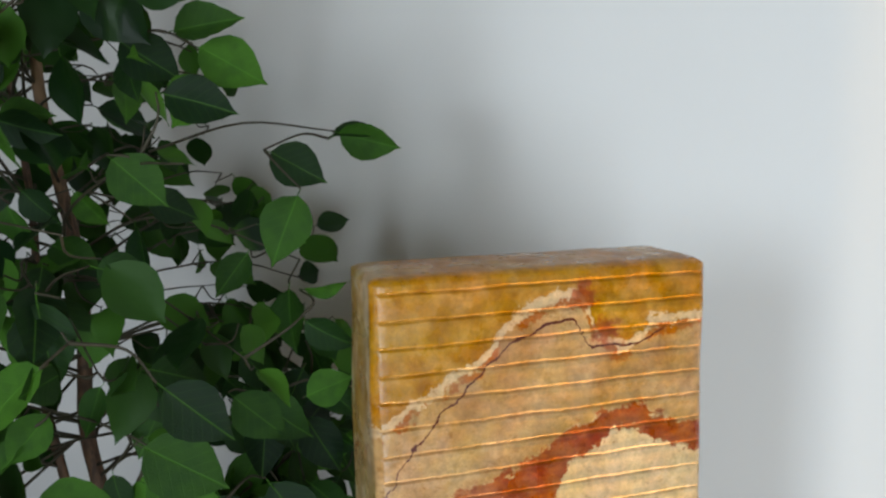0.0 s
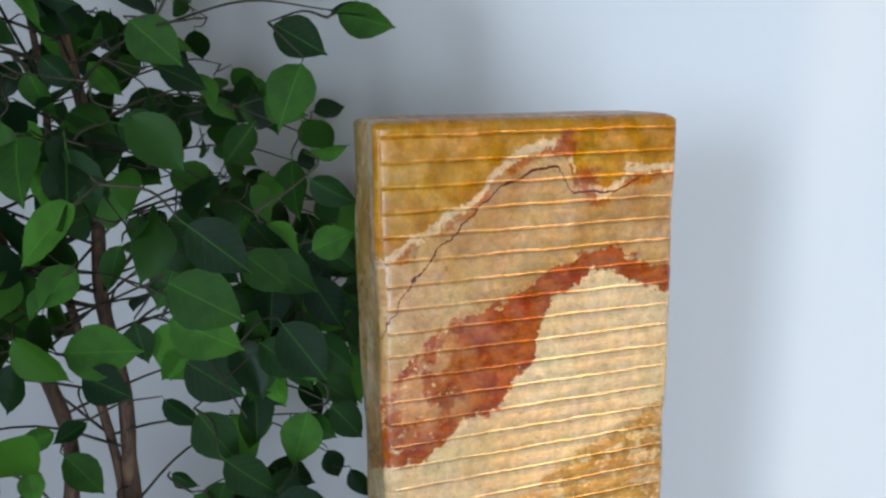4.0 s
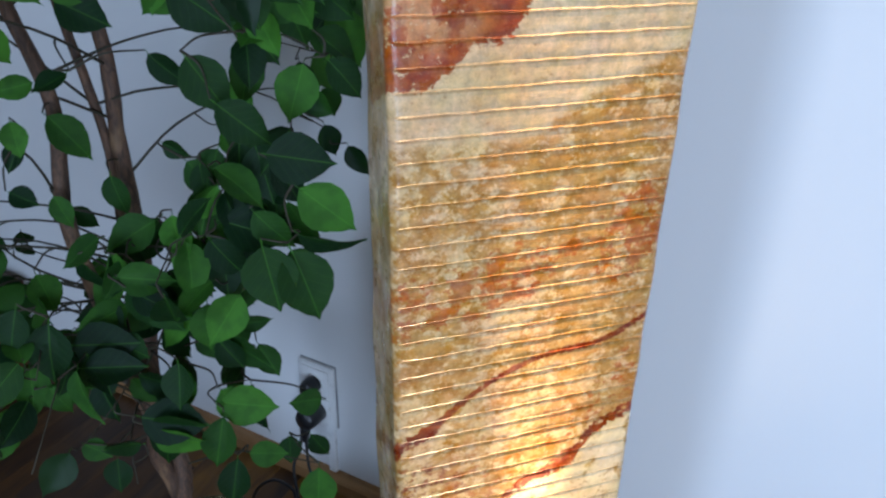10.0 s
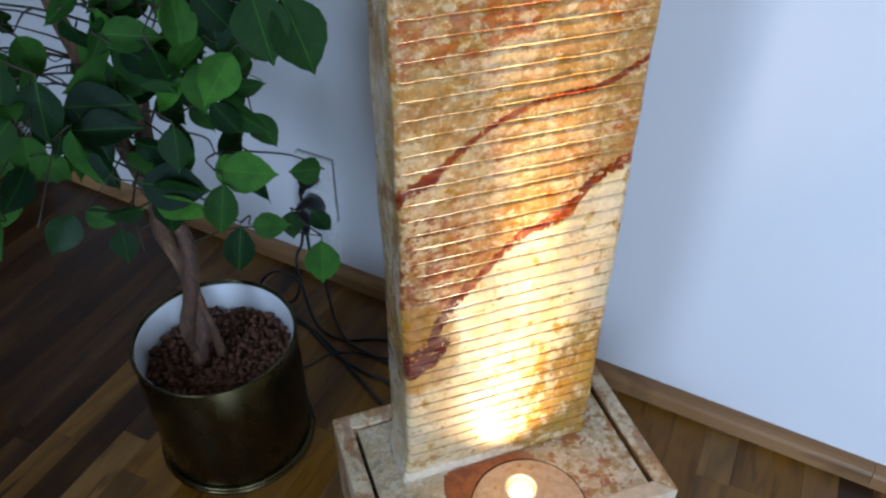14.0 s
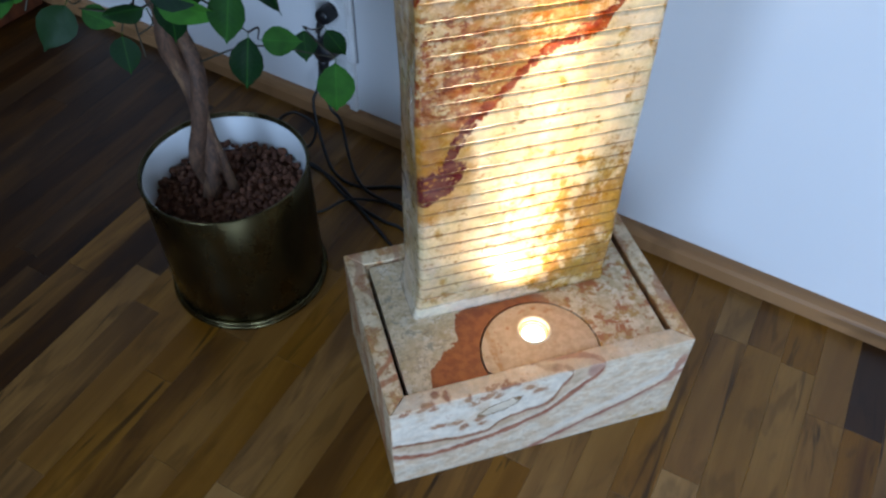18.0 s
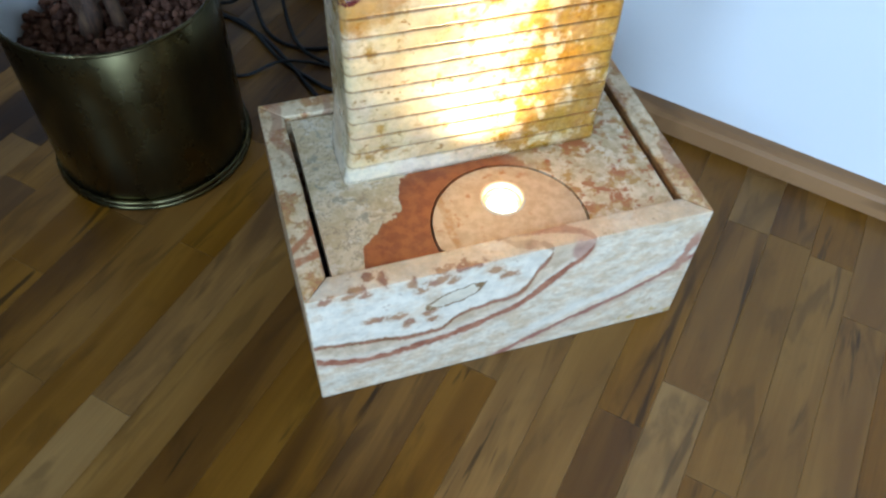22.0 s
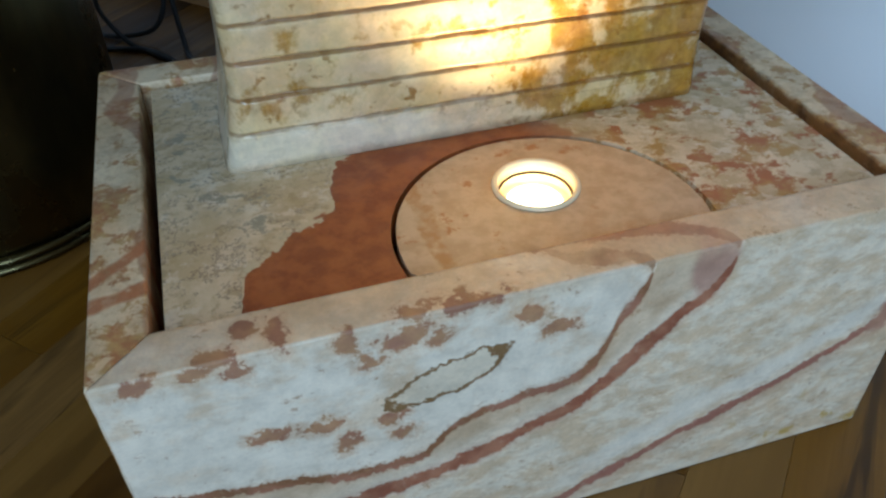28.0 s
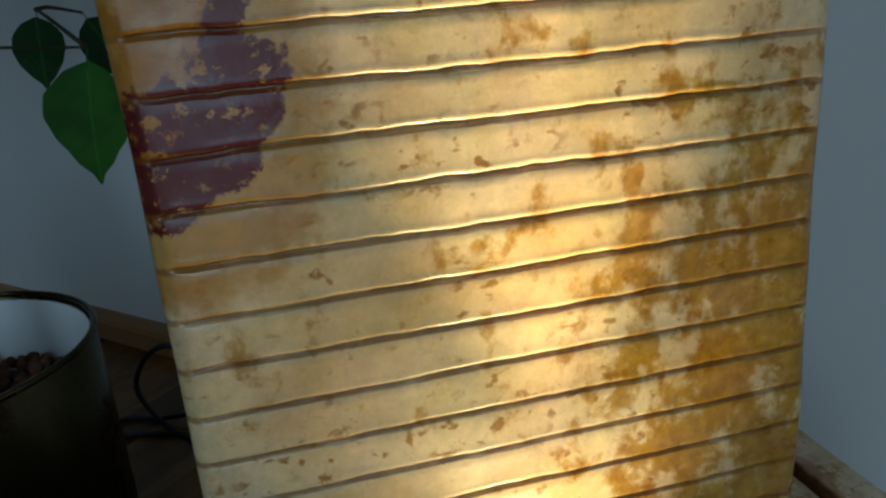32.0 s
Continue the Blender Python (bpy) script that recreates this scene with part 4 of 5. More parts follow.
# ---------------------------------------------------------------- the water column fountain
def column_mesh():
    """A flat stone pillar with rounded edges; saw-cut grooves run across its front."""
    x0, x1, y0, y1, r = -0.003, 0.2825, 0.0, 0.088, 0.008
    height, pitch, first, count = 1.197, PITCH, FIRST_CUT, 57
    outline = [(x0 + r + (x1 - x0 - 2 * r) * i / 44, y0, 1.0) for i in range(45)]

    def corner(cx, cy, a0):
        return [(cx + r * math.cos(a), cy + r * math.sin(a), 0.0) for a in (a0 + math.pi / 2 * k / 5 for k in range(1, 5))]

    outline += corner(x1 - r, y0 + r, -math.pi / 2) + [(x1, y0 + r + (y1 - y0 - 2 * r) * i / 7, 0.0) for i in range(8)]
    outline += corner(x1 - r, y1 - r, 0) + [(x1 - r - (x1 - x0 - 2 * r) * i / 10, y1, 0.0) for i in range(11)]
    outline += corner(x0 + r, y1 - r, math.pi / 2) + [(x0, y1 - r - (y1 - y0 - 2 * r) * i / 7, 0.0) for i in range(8)]
    outline += corner(x0 + r, y0 + r, math.pi)
    rows = [(0.0, 0.0), (0.006, 0.0), (0.014, 0.0)]
    for k in range(count):
        z = first + k * pitch
        lip = 0.10
        rows += [(z - 0.0062, 0.0), (z - 0.0022, 0.0001), (z - 0.0014, 0.12), (z - 0.0008, 0.9), (z + 0.0004, 1.0), (z + 0.0008, 0.45), (z + 0.0011, 0.04), (z + 0.0021, -lip), (z + 0.0032, -0.45 * lip), (z + 0.0058, 0.0)]
    rows += [(height - 0.006, 0.0)]
    bm = bmesh.new()
    rings = []
    cx, cy = (x0 + x1) / 2, (y0 + y1) / 2
    for i, (z, cut) in enumerate(rows):
        ring = []
        for x, y, front in outline:
            zz = z - SLANT * (x - 0.14) * min(1.0, z / 0.03) if z > 0 else 0.0
            k = min(count, max(0, round((z - first) / pitch)))
            rag = noise.noise(Vector((x * 26, k * 3.7, 0.3))) * 0.0011 + noise.noise(Vector((x * 120, k * 5.1, 2.3))) * 0.0007
            if cut != 0:
                zz += rag
            px = x + 0.0016 * noise.noise(Vector((x * 9, y * 14, z * 7)))
            py = y + 0.0005 * noise.noise(Vector((x * 10 + 4, y * 14, z * 8)))
            if front:
                chip = 1 + 0.9 * noise.noise(Vector((x * 75, z * 300, 1.7)))
                py += 0.0022 * cut * (chip if cut > 0 else 1.5 * chip)
                fade = min(1.0, (x - x0 - r + 0.004) / 0.006, (x1 - r + 0.007 - x) / 0.006)
                py = y + (py - y) * max(0.25, fade)
            elif x < 0.01:
                px += 0.0026 * noise.noise(Vector((3, y * 30, z * 10))) - (0.010 * max(0.0, 1 - z / 0.055) ** 1.5)
            else:
                px += 0.0022 * noise.noise(Vector((8, y * 30, z * 14))) if x > 0.275 else 0
            ring.append(bm.verts.new((px, py, zz)))
        rings.append(ring)
    # the rounded top
    for inset, z in ((0.0022, height - 0.003), (0.0065, height - 0.0006), (0.012, height)):
        ring = []
        for x, y, front in outline:
            sx, sy = (x - cx) / (cx - x0), (y - cy) / (cy - y0)
            ring.append(bm.verts.new((x - inset * sx, y - inset * sy, z - SLANT * (x - 0.14) + 0.0008 * noise.noise(Vector((x * 30, y * 30, 9))))))
        rings.append(ring)
    m = len(outline)
    for a, b in zip(rings, rings[1:]):
        for i in range(m):
            j = (i + 1) % m
            bm.faces.new((a[i], a[j], b[j], b[i]))
    bm.faces.new(rings[-1])
    bm.faces.new(rings[0][::-1])
    return bm


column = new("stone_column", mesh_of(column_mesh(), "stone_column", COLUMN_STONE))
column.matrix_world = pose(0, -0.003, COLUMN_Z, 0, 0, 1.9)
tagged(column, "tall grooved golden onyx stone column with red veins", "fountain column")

BW, BD, BH, BT = 0.4435, 0.291, 0.1930, 0.0262
basin = thing("stone_basin", pose(-0.0798, -0.1492, 0, 0, 0, 1.9), "rectangular cream marble fountain basin with mitred corners", "fountain basin")
g = 0.0004
part("front_panel", prism([(g, 0), (BW - g, 0), (BW - BT - g, BT), (BT + g, BT)], 0.0008, BH, 0.0016), BASIN_FRONT, basin, "cream marble slab with mauve contour bands")
part("left_panel", prism([(0, g), (BT, BT + g), (BT, BD - BT - g), (0, BD - g)], 0.0008, BH - 0.0005, 0.0016), BASIN_STONE, basin)
part("right_panel", prism([(BW, g), (BW, BD - g), (BW - BT, BD - BT - g), (BW - BT, BT + g)], 0.0008, BH - 0.0003, 0.0016), BASIN_STONE, basin)
part("back_panel", prism([(g, BD), (BT + g, BD - BT), (BW - BT - g, BD - BT), (BW - g, BD)], 0.0008, BH - 0.0002, 0.0016), BASIN_STONE, basin)
# unseen floor and supports, near-black so the cover's gaps read as shade
part("basin_floor", slab(BT, BW - BT, BT, BD - BT, 0.006, 0.02), GAP_BLACK, basin, "unseen near-black basin floor, shade put into its colour", smooth=False)
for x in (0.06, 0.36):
    part("support", slab(x, x + 0.03, 0.05, 0.24, 0.0202, 0.1668), GAP_BLACK, basin, smooth=False)

# cover plate with a round bite at the front, in the basin's own axes
to_basin = pose(-0.0798, -0.1492, 0, 0, 0, 1.9).inverted()
LID_AT, LID_R = to_basin @ Vector((0.147, -0.095, 0)), 0.0825
LAMP_AT = to_basin @ LAMP
front_y, gap_side = BT + 0.0015, 0.0065
half = math.asin(min(1, (LID_AT.y - front_y) / (LID_R + 0.0028)))
bite = [(LID_AT.x + (LID_R + 0.0028) * math.cos(a), LID_AT.y + (LID_R + 0.0028) * math.sin(a)) for a in (math.pi + half - (math.pi + 2 * half) * i / 40 for i in range(41))]
cover = thing("cover_plate", pose(-0.0798, -0.1492, 0, 0, 0, 1.9), "flat polished marble cover plate with a rust-red patch", "cover plate")
part("plate", prism([(BT + gap_side, front_y), *bite, (BW - BT - gap_side, front_y), (BW - BT - gap_side, BD - BT - 0.005), (BT + gap_side, BD - BT - 0.005)], 0.167, COLUMN_Z - 0.0002), PLATE, cover, smooth=False)


def lid_mesh():
    """The round lid, cut off straight at the front, with the lamp's hole."""
    bm = bmesh.new()
    rings = [[], [], [], []]
    for i in range(72):
        a = 2 * math.pi * i / 72
        d = Vector((math.cos(a), math.sin(a)))
        o = Vector((LAMP_AT.x - LID_AT.x, LAMP_AT.y - LID_AT.y))
        b = o.dot(d)
        reach = -b + math.sqrt(b * b - o.dot(o) + LID_R ** 2)
        if d.y < -1e-6:
            reach = min(reach, (LAMP_AT.y - front_y) / -d.y)
        for ring, r, z in zip(rings, (0.0225, reach, reach, 0.0225), (COLUMN_Z - 0.0006, COLUMN_Z - 0.0006, 0.169, 0.169)):
            ring.append(bm.verts.new((LAMP_AT.x + d.x * r, LAMP_AT.y + d.y * r, z)))
    for k in range(4):
        a, b = rings[k], rings[(k + 1) % 4]
        for i in range(72):
            j = (i + 1) % 72
            bm.faces.new((a[i], a[j], b[j], b[i]))
    return bm


lid = thing("round_lid", pose(-0.0798, -0.1492, 0, 0, 0, 1.9), "round tan marble lid set into the cover plate", "lid")
part("disc", lid_mesh(), LID, lid, smooth=False)

light = thing("recessed_spotlight", Matrix.Translation(LAMP), "lit recessed halogen spotlight with a metal ring", "spotlight")
part("ring", lathe([(0.0212, -0.004), (0.0212, 0.0006), (0.0222, 0.0016), (0.0236, 0.0016), (0.0244, 0.0006), (0.0244, -0.0002), (0.0222, -0.0004), (0.0218, -0.012)], 64), RING, light, "warm metal ring")
part("reflector", lathe([(0.0211, -0.0030), (0.0200, -0.012), (0.0180, -0.018), (0.0, -0.026)], 48), REFLECTOR, light)
# thin dark ring added between the metal ring and the bulb
part("collar", lathe([(0.0202 + 0.0006 * math.cos(a), -0.0062 + 0.0006 * math.sin(a)) for a in (2 * math.pi * k / 10 for k in range(10))], 48, True), BRASS, light, "thin dark brass inner ring")
part("bulb", lathe([(0.0158, -0.0125), (0.0152, -0.0112), (0.010, -0.0098), (0.0, -0.0092)], 48), BULB, light, "glowing halogen lens")


# ---------------------------------------------------------------- the potted tree
POT = Vector((-0.243, 0.322, 0.0))
pot = thing("brass_pot", Matrix.Translation(POT), "cylindrical brass planter with a beaded foot", "plant pot")
part("body", lathe([(0.1290, 0.014), (0.1315, 0.020), (0.1318, 0.10), (0.1320, 0.18), (0.1316, 0.254), (0.1300, 0.256), (0.1296, 0.250), (0.1290, 0.20)], 128), BRASS, pot)
part("rim", lathe([(0.1312 + 0.0026 * math.cos(a), 0.2560 + 0.0026 * math.sin(a)) for a in (2 * math.pi * k / 12 for k in range(12))], 128, True), BRASS, pot, "rolled brass rim")
for z, r in ((0.0045, 0.1335), (0.0125, 0.1325)):
    part("foot_ring", lathe([(r + 0.0042 * math.cos(a), z + 0.0042 * math.sin(a)) for a in (2 * math.pi * k / 12 for k in range(12))], 128, True), BRASS, pot, "beaded brass foot ring")
part("liner", lathe([(0.1280, 0.251), (0.1268, 0.252), (0.1255, 0.250), (0.1250, 0.20), (0.1200, 0.10), (0.0, 0.10)], 96), LINER, pot, "white plastic liner")
part("base_plate", lathe([(0.1300, 0.002), (0.1300, 0.012), (0.0, 0.012)], 64), BRASS, pot)

rng = random.Random(21)
balls = bmesh.new()
SOIL = 0.196
laid = []
for k in range(1500):
    r, a = 0.119 * math.sqrt(rng.random()), rng.uniform(0, 2 * math.pi)
    p = Vector((r * math.cos(a), r * math.sin(a)))
    s = rng.uniform(0.0042, 0.0078)
    near = [(q, t) for q, t in laid if (q - p).length < (s + t) * 0.72]
    if len(near) > 1:
        continue
    laid.append((p, s))
    z = SOIL - 0.006 + rng.uniform(-0.003, 0.005) + 0.012 * (p.y / 0.12) * 0.5 + (0.005 if near else 0)
    turn = Euler((rng.uniform(0, 6), rng.uniform(0, 6), rng.uniform(0, 6)))
    bmesh.ops.create_icosphere(balls, subdivisions=1, radius=s, matrix=Matrix.LocRotScale((p.x, p.y, z), turn, (1, rng.uniform(0.78, 1), rng.uniform(0.8, 1))))
granules = new("clay_granules", mesh_of(balls, "clay_granules", CLAY))
granules.matrix_world = Matrix.Translation(POT)
tagged(granules, "brown expanded clay granules filling the brass planter", "clay granules", kind="stuff")
soil_bm = lathe([(0.1235, SOIL - 0.02), (0.1235, SOIL - 0.012), (0.0, SOIL - 0.009)], 48)
soil = new("soil", mesh_of(soil_bm, "soil", CLAY))
soil.matrix_world = Matrix.Translation(POT)
tagged(soil, "dark brown planting bed under the clay granules", "soil", kind="stuff")

TREE = Vector((-0.262, 0.338, SOIL - 0.008))
tree = thing("weeping_fig", Matrix.Translation(TREE), "artificial weeping fig with serrated green leaves and twisted stems", "potted tree")


def leaf_mesh(name, curl, fold, broad, seed):
    """A pointed oval leaf, one long, from its stalk along x; finely toothed, folded at the rib and curled."""
    r = random.Random(seed)
    bm = bmesh.new()
    n, rows = 11, []
    for i in range(n + 1):
        t = i / n
        w = broad * 0.5 * (math.sin(math.pi * min(1, t * 1.06) ** 0.82) ** 0.85 if 0 < t < 0.93 else 0.0)
        if t >= 0.93:
            w = broad * 0.5 * 0.13 * (1 - t) / 0.07
        z = -curl * t * t + 0.03 * math.sin(3 * t + seed)
        row = []
        for k, s in enumerate((-1, -0.5, 0, 0.5, 1)):
            tooth = 0.006 * (1 if i % 2 else -1) if abs(s) == 1 and 0 < i < n - 1 else 0
            row.append(bm.verts.new((t - 0.05 * abs(s) * (1 - t) + (r.uniform(-0.006, 0.006)), s * (w + tooth), z + fold * abs(s) * w + 0.02 * abs(s) * math.sin(9 * t + seed + s))))
        rows.append(row)
    for a, b in zip(rows, rows[1:]):
        for k in range(4):
            bm.faces.new((a[k], a[k + 1], b[k + 1], b[k]))
    # the stalk
    tube(bm, [(-0.16, 0, -0.03), (-0.07, 0, 0.0), (0.03, 0, rows[0][2].co.z)], [0.010, 0.009, 0.007], 5)
    return mesh_of(bm, name, LEAF)


LEAVES = [leaf_mesh("leaf", c, f, b, k) for k, (c, f, b) in enumerate(((0.10, 0.25, 0.72), (0.22, 0.35, 0.64), (0.05, 0.15, 0.78), (0.30, 0.20, 0.70), (0.16, 0.55, 0.62), (-0.08, 0.30, 0.74)))]


def leaf_matrix(base, tip, roll):
    d = (tip - base)
    size = d.length
    d.normalize()
    toward = Vector((-0.15, -0.95, 0.35))  # the leaves show their faces to the room
    side = toward.cross(d)
    side = side.normalized() if side.length > 0.05 else d.orthogonal().normalized()
    up = d.cross(side)
    m = Matrix((d, side, up)).transposed().to_4x4() @ pose(0, 0, 0, roll, 0, 0)
    return Matrix.Translation(base) @ m @ Matrix.Diagonal((size, size, size, 1))


STEMS = [
    smooth_path([(-0.264, 0.340, 0.180), (-0.256, 0.348, 0.30), (-0.252, 0.352, 0.40), (-0.262, 0.362, 0.50), (-0.270, 0.372, 0.60), (-0.258, 0.392, 0.72), (-0.258, 0.404, 0.82), (-0.262, 0.420, 0.92), (-0.258, 0.420, 1.03), (-0.272, 0.420, 1.16), (-0.262, 0.410, 1.34), (-0.285, 0.400, 1.55), (-0.275, 0.390, 1.78)]),
    smooth_path([(-0.284, 0.330, 0.180), (-0.282, 0.336, 0.28), (-0.268, 0.334, 0.38), (-0.280, 0.350, 0.48), (-0.300, 0.366, 0.60), (-0.313, 0.370, 0.70), (-0.334, 0.372, 0.84), (-0.326, 0.400, 0.98), (-0.354, 0.400, 1.11), (-0.375, 0.395, 1.30), (-0.360, 0.380, 1.52), (-0.385, 0.380, 1.74)]),
    smooth_path([(-0.236, 0.330, 0.180), (-0.248, 0.338, 0.27), (-0.262, 0.352, 0.37), (-0.258, 0.376, 0.47), (-0.276, 0.390, 0.58), (-0.280, 0.412, 0.72), (-0.276, 0.428, 0.90), (-0.298, 0.424, 1.07), (-0.318, 0.430, 1.22), (-0.312, 0.440, 1.42), (-0.330, 0.430, 1.66)]),
]
# the two main stems wind round each other up to where the crown begins
for a, b in zip(STEMS[0], STEMS[1]):
    if a.z < 0.62:
        mid, turn = (a + b) / 2, 19.0 * a.z + 0.9
        hold, off = min(1.0, (0.62 - a.z) / 0.12), Vector((math.cos(turn), math.sin(turn), 0)) * (0.0105 + 0.004 * math.sin(31 * a.z))
        a.xy, b.xy = a.xy.lerp((mid + off).xy, hold), b.xy.lerp((mid - off).xy, hold)
for points, thick in zip(STEMS, (0.0135, 0.0128, 0.0085)):
    bm = bmesh.new()
    tube(bm, [p - TREE for p in points], [thick * (1 - 0.62 * (i / len(points)) ** 1.8) for i in range(len(points))], 12, 0.16)
    part("trunk", bm, BARK, tree, "brown twisted bark stem")


WOOD = [q for s in STEMS for q in s]


def joint(p):
    """The place on a stem from which a twig to p would grow."""
    return min((q for q in WOOD if q.z > 0.42), key=lambda q: (q - p).length + (0.08 if q.z > p.z + 0.06 else 0.0))


rng = random.Random(11)
near_leaves, far_leaves = [], []


def twig(twig_bm, a, b, r0=0.0017, r1=0.0009, sag=0.0):
    mid = a.lerp(b, 0.5) + Vector((rng.uniform(-0.012, 0.012), rng.uniform(-0.012, 0.012), 0.10 * (b - a).length - sag * 0.5))
    path = smooth_path([a, mid, b], 5)
    tube(twig_bm, [p - TREE for p in path], [r0 + (r1 - r0) * i / (len(path) - 1) for i in range(len(path))], 5)


def hang(bx, by, bz, tx, ty, tz, kind=0, roll=0.0, root=None):
    """A leaf in its own place, on a twig from the nearest wood."""
    base, tip = Vector((bx, by, bz)), Vector((tx, ty, tz))
    tip = base.lerp(tip, 0.92)
    start = base - (tip - base) * 0.15
    bm = bmesh.new()
    twig(bm, Vector(root) if root else joint(start), start)
    part("twig", bm, TWIG, tree)
    WOOD.append(start)
    near_leaves.append((kind % len(LEAVES), leaf_matrix(base, tip, roll)))


def reach(z):
    """How far the crown spreads from its axis at a height."""
    steps = ((0.44, 0.06), (0.54, 0.19), (0.66, 0.28), (0.8, 0.31), (1.0, 0.335), (1.25, 0.35), (1.45, 0.34), (1.7, 0.33), (1.95, 0.2))
    if not steps[0][0] <= z <= steps[-1][0]:
        return 0.0
    for (a, p), (b, q) in zip(steps, steps[1:]):
        if a <= z <= b:
            return p + (q - p) * (z - a) / (b - a)


AXIS = Vector((-0.305, 0.375, 0))
for tries in range(345):
    stem = STEMS[tries % 3]
    q = stem[rng.randrange(len(stem) // 3, len(stem))]
    if 0.76 < q.z < 1.10 and rng.random() < 0.72:
        continue
    az, span = rng.uniform(0, 2 * math.pi), reach(min(1.9, q.z)) * rng.uniform(0.75, 1.08)
    out = Vector((math.cos(az), math.sin(az), 0))
    end = AXIS + out * span + Vector((0, 0, q.z + rng.uniform(-0.04, 0.16)))
    if end.z > 1.40 and end.x > -0.115 + 0.055 * (end.y + 0.557):
        continue
    path = smooth_path([q, q.lerp(end, 0.3) + Vector((rng.uniform(-0.03, 0.03), rng.uniform(-0.03, 0.03), 0.035)), q.lerp(end, 0.65) + Vector((rng.uniform(-0.03, 0.03), rng.uniform(-0.03, 0.03), 0.04)), end], 4)
    grown = []
    for k in range(rng.randint(7, 11)):
        p = path[-1] if k == 0 else path[rng.randrange(2, len(path))]
        d = (out * rng.uniform(0.1, 0.8) + Vector((rng.uniform(-0.9, 0.9), rng.uniform(-0.9, 0.9), rng.uniform(-0.6, 0.4)))).normalized()
        base = p + d * rng.uniform(0.02, 0.055)
        fall = (d * 0.6 + Vector((rng.uniform(-0.5, 0.5), rng.uniform(-0.4, 0.3), rng.uniform(-1.1, 0.05)))).normalized()
        tip = base + fall * rng.uniform(0.042, 0.068)
        mid = base.lerp(tip, 0.5)
        if (mid - AXIS).xy.length > reach(mid.z) + 0.02 or min(base.z, tip.z) < 0.575:
            continue
        if max(base.x, tip.x) > -0.03 and min(base.y, tip.y) < 0.14:
            continue  # clear of the stone column
        if mid.z < 0.93 and mid.x > -0.17 and rng.random() < 0.6:
            continue  # thinner beside the column's lower half
        if 0.56 < mid.z < 1.10 and mid.x > -0.42 and rng.random() < (0.68 if mid.y > 0.40 else 0.55):
            continue
        if mid.y > 0.15 and -0.275 - 0.5 * (mid.y - 0.2) < mid.x < -0.135 and 0.955 - 0.5 * (mid.y - 0.2) < mid.z < 1.10 - 0.3 * (mid.y - 0.2) and rng.random() < 0.93:
            continue  # the wall and the stems show through
        if mid.y > 0.12 and -0.265 - 0.22 * (mid.y - 0.2) < mid.x < -0.20 - 0.14 * (mid.y - 0.2) and 1.155 - 0.36 * (mid.y - 0.2) < mid.z < 1.29 - 0.12 * (mid.y - 0.2) and rng.random() < 0.85:
            continue
        if mid.y > 0.33 and mid.x < -0.12 and rng.random() < (0.78 if 1.0 < mid.z < 1.42 else 0.55):
            continue  # thin at the back, where the wall shows
        if mid.z > 1.42 and max(base.x, tip.x) > -0.115 + 0.055 * (mid.y + 0.557):
            continue
        if abs(mid.x + 0.25) < 0.07 and mid.y < 0.40 and 0.80 < mid.z < 1.08 and rng.random() < 0.7:
            continue  # the stems show through here
        if (mid.x - 0.288) * 0.7188 + (mid.y - 0.400) * 0.6953 > -0.03:
            continue  # clear of the wall
        grown.append((p, base, tip, rng.randrange(len(LEAVES)), rng.uniform(-55, 55)))
    if len(grown) < 3:
        continue
    WOOD.extend(path[2:])
    branch = bmesh.new()
    tube(branch, [p - TREE for p in path], [0.0021 * (1 - 0.62 * i / (len(path) - 1)) for i in range(len(path))], 5)
    for p, base, tip, kind, roll in grown:
        twig(branch, p, base - (tip - base) * 0.14, 0.0012, 0.0008, 0.02)
        (near_leaves if base.y < 0.30 and len(near_leaves) < 205 else far_leaves).append((kind, leaf_matrix(base, tip, roll)))
    part("branch", branch, TWIG, tree)
# a thick, shaded tuft behind the column's shoulder
tuft = random.Random(33)
for k in range(30):
    base = Vector((tuft.uniform(-0.115, 0.0), tuft.uniform(0.20, 0.34), tuft.uniform(1.06, 1.27)))
    fall = Vector((tuft.uniform(-0.4, 0.8), tuft.uniform(-0.5, 0.1), tuft.uniform(-1.1, -0.1))).normalized() * tuft.uniform(0.055, 0.075)
    hang(*base, *(base + fall), k, tuft.uniform(-40, 40))
# the dark heart of the lower crown, round the stems
for k in range(46):
    base = Vector((tuft.uniform(-0.31, -0.12), tuft.uniform(0.21, 0.33), tuft.uniform(0.60, 0.86)))
    fall = Vector((tuft.uniform(-0.7, 0.8), tuft.uniform(-0.5, 0.1), tuft.uniform(-1.1, 0.0))).normalized() * tuft.uniform(0.052, 0.074)
    hang(*base, *(base + fall), k, tuft.uniform(-45, 45))
for k in range(22):
    base = Vector((tuft.uniform(-0.17, -0.06), tuft.uniform(0.20, 0.30), tuft.uniform(0.86, 0.985)))
    fall = Vector((tuft.uniform(-0.4, 0.8), tuft.uniform(-0.5, 0.1), tuft.uniform(-1.1, -0.1))).normalized() * tuft.uniform(0.052, 0.074)
    hang(*base, *(base + fall), k, tuft.uniform(-45, 45))
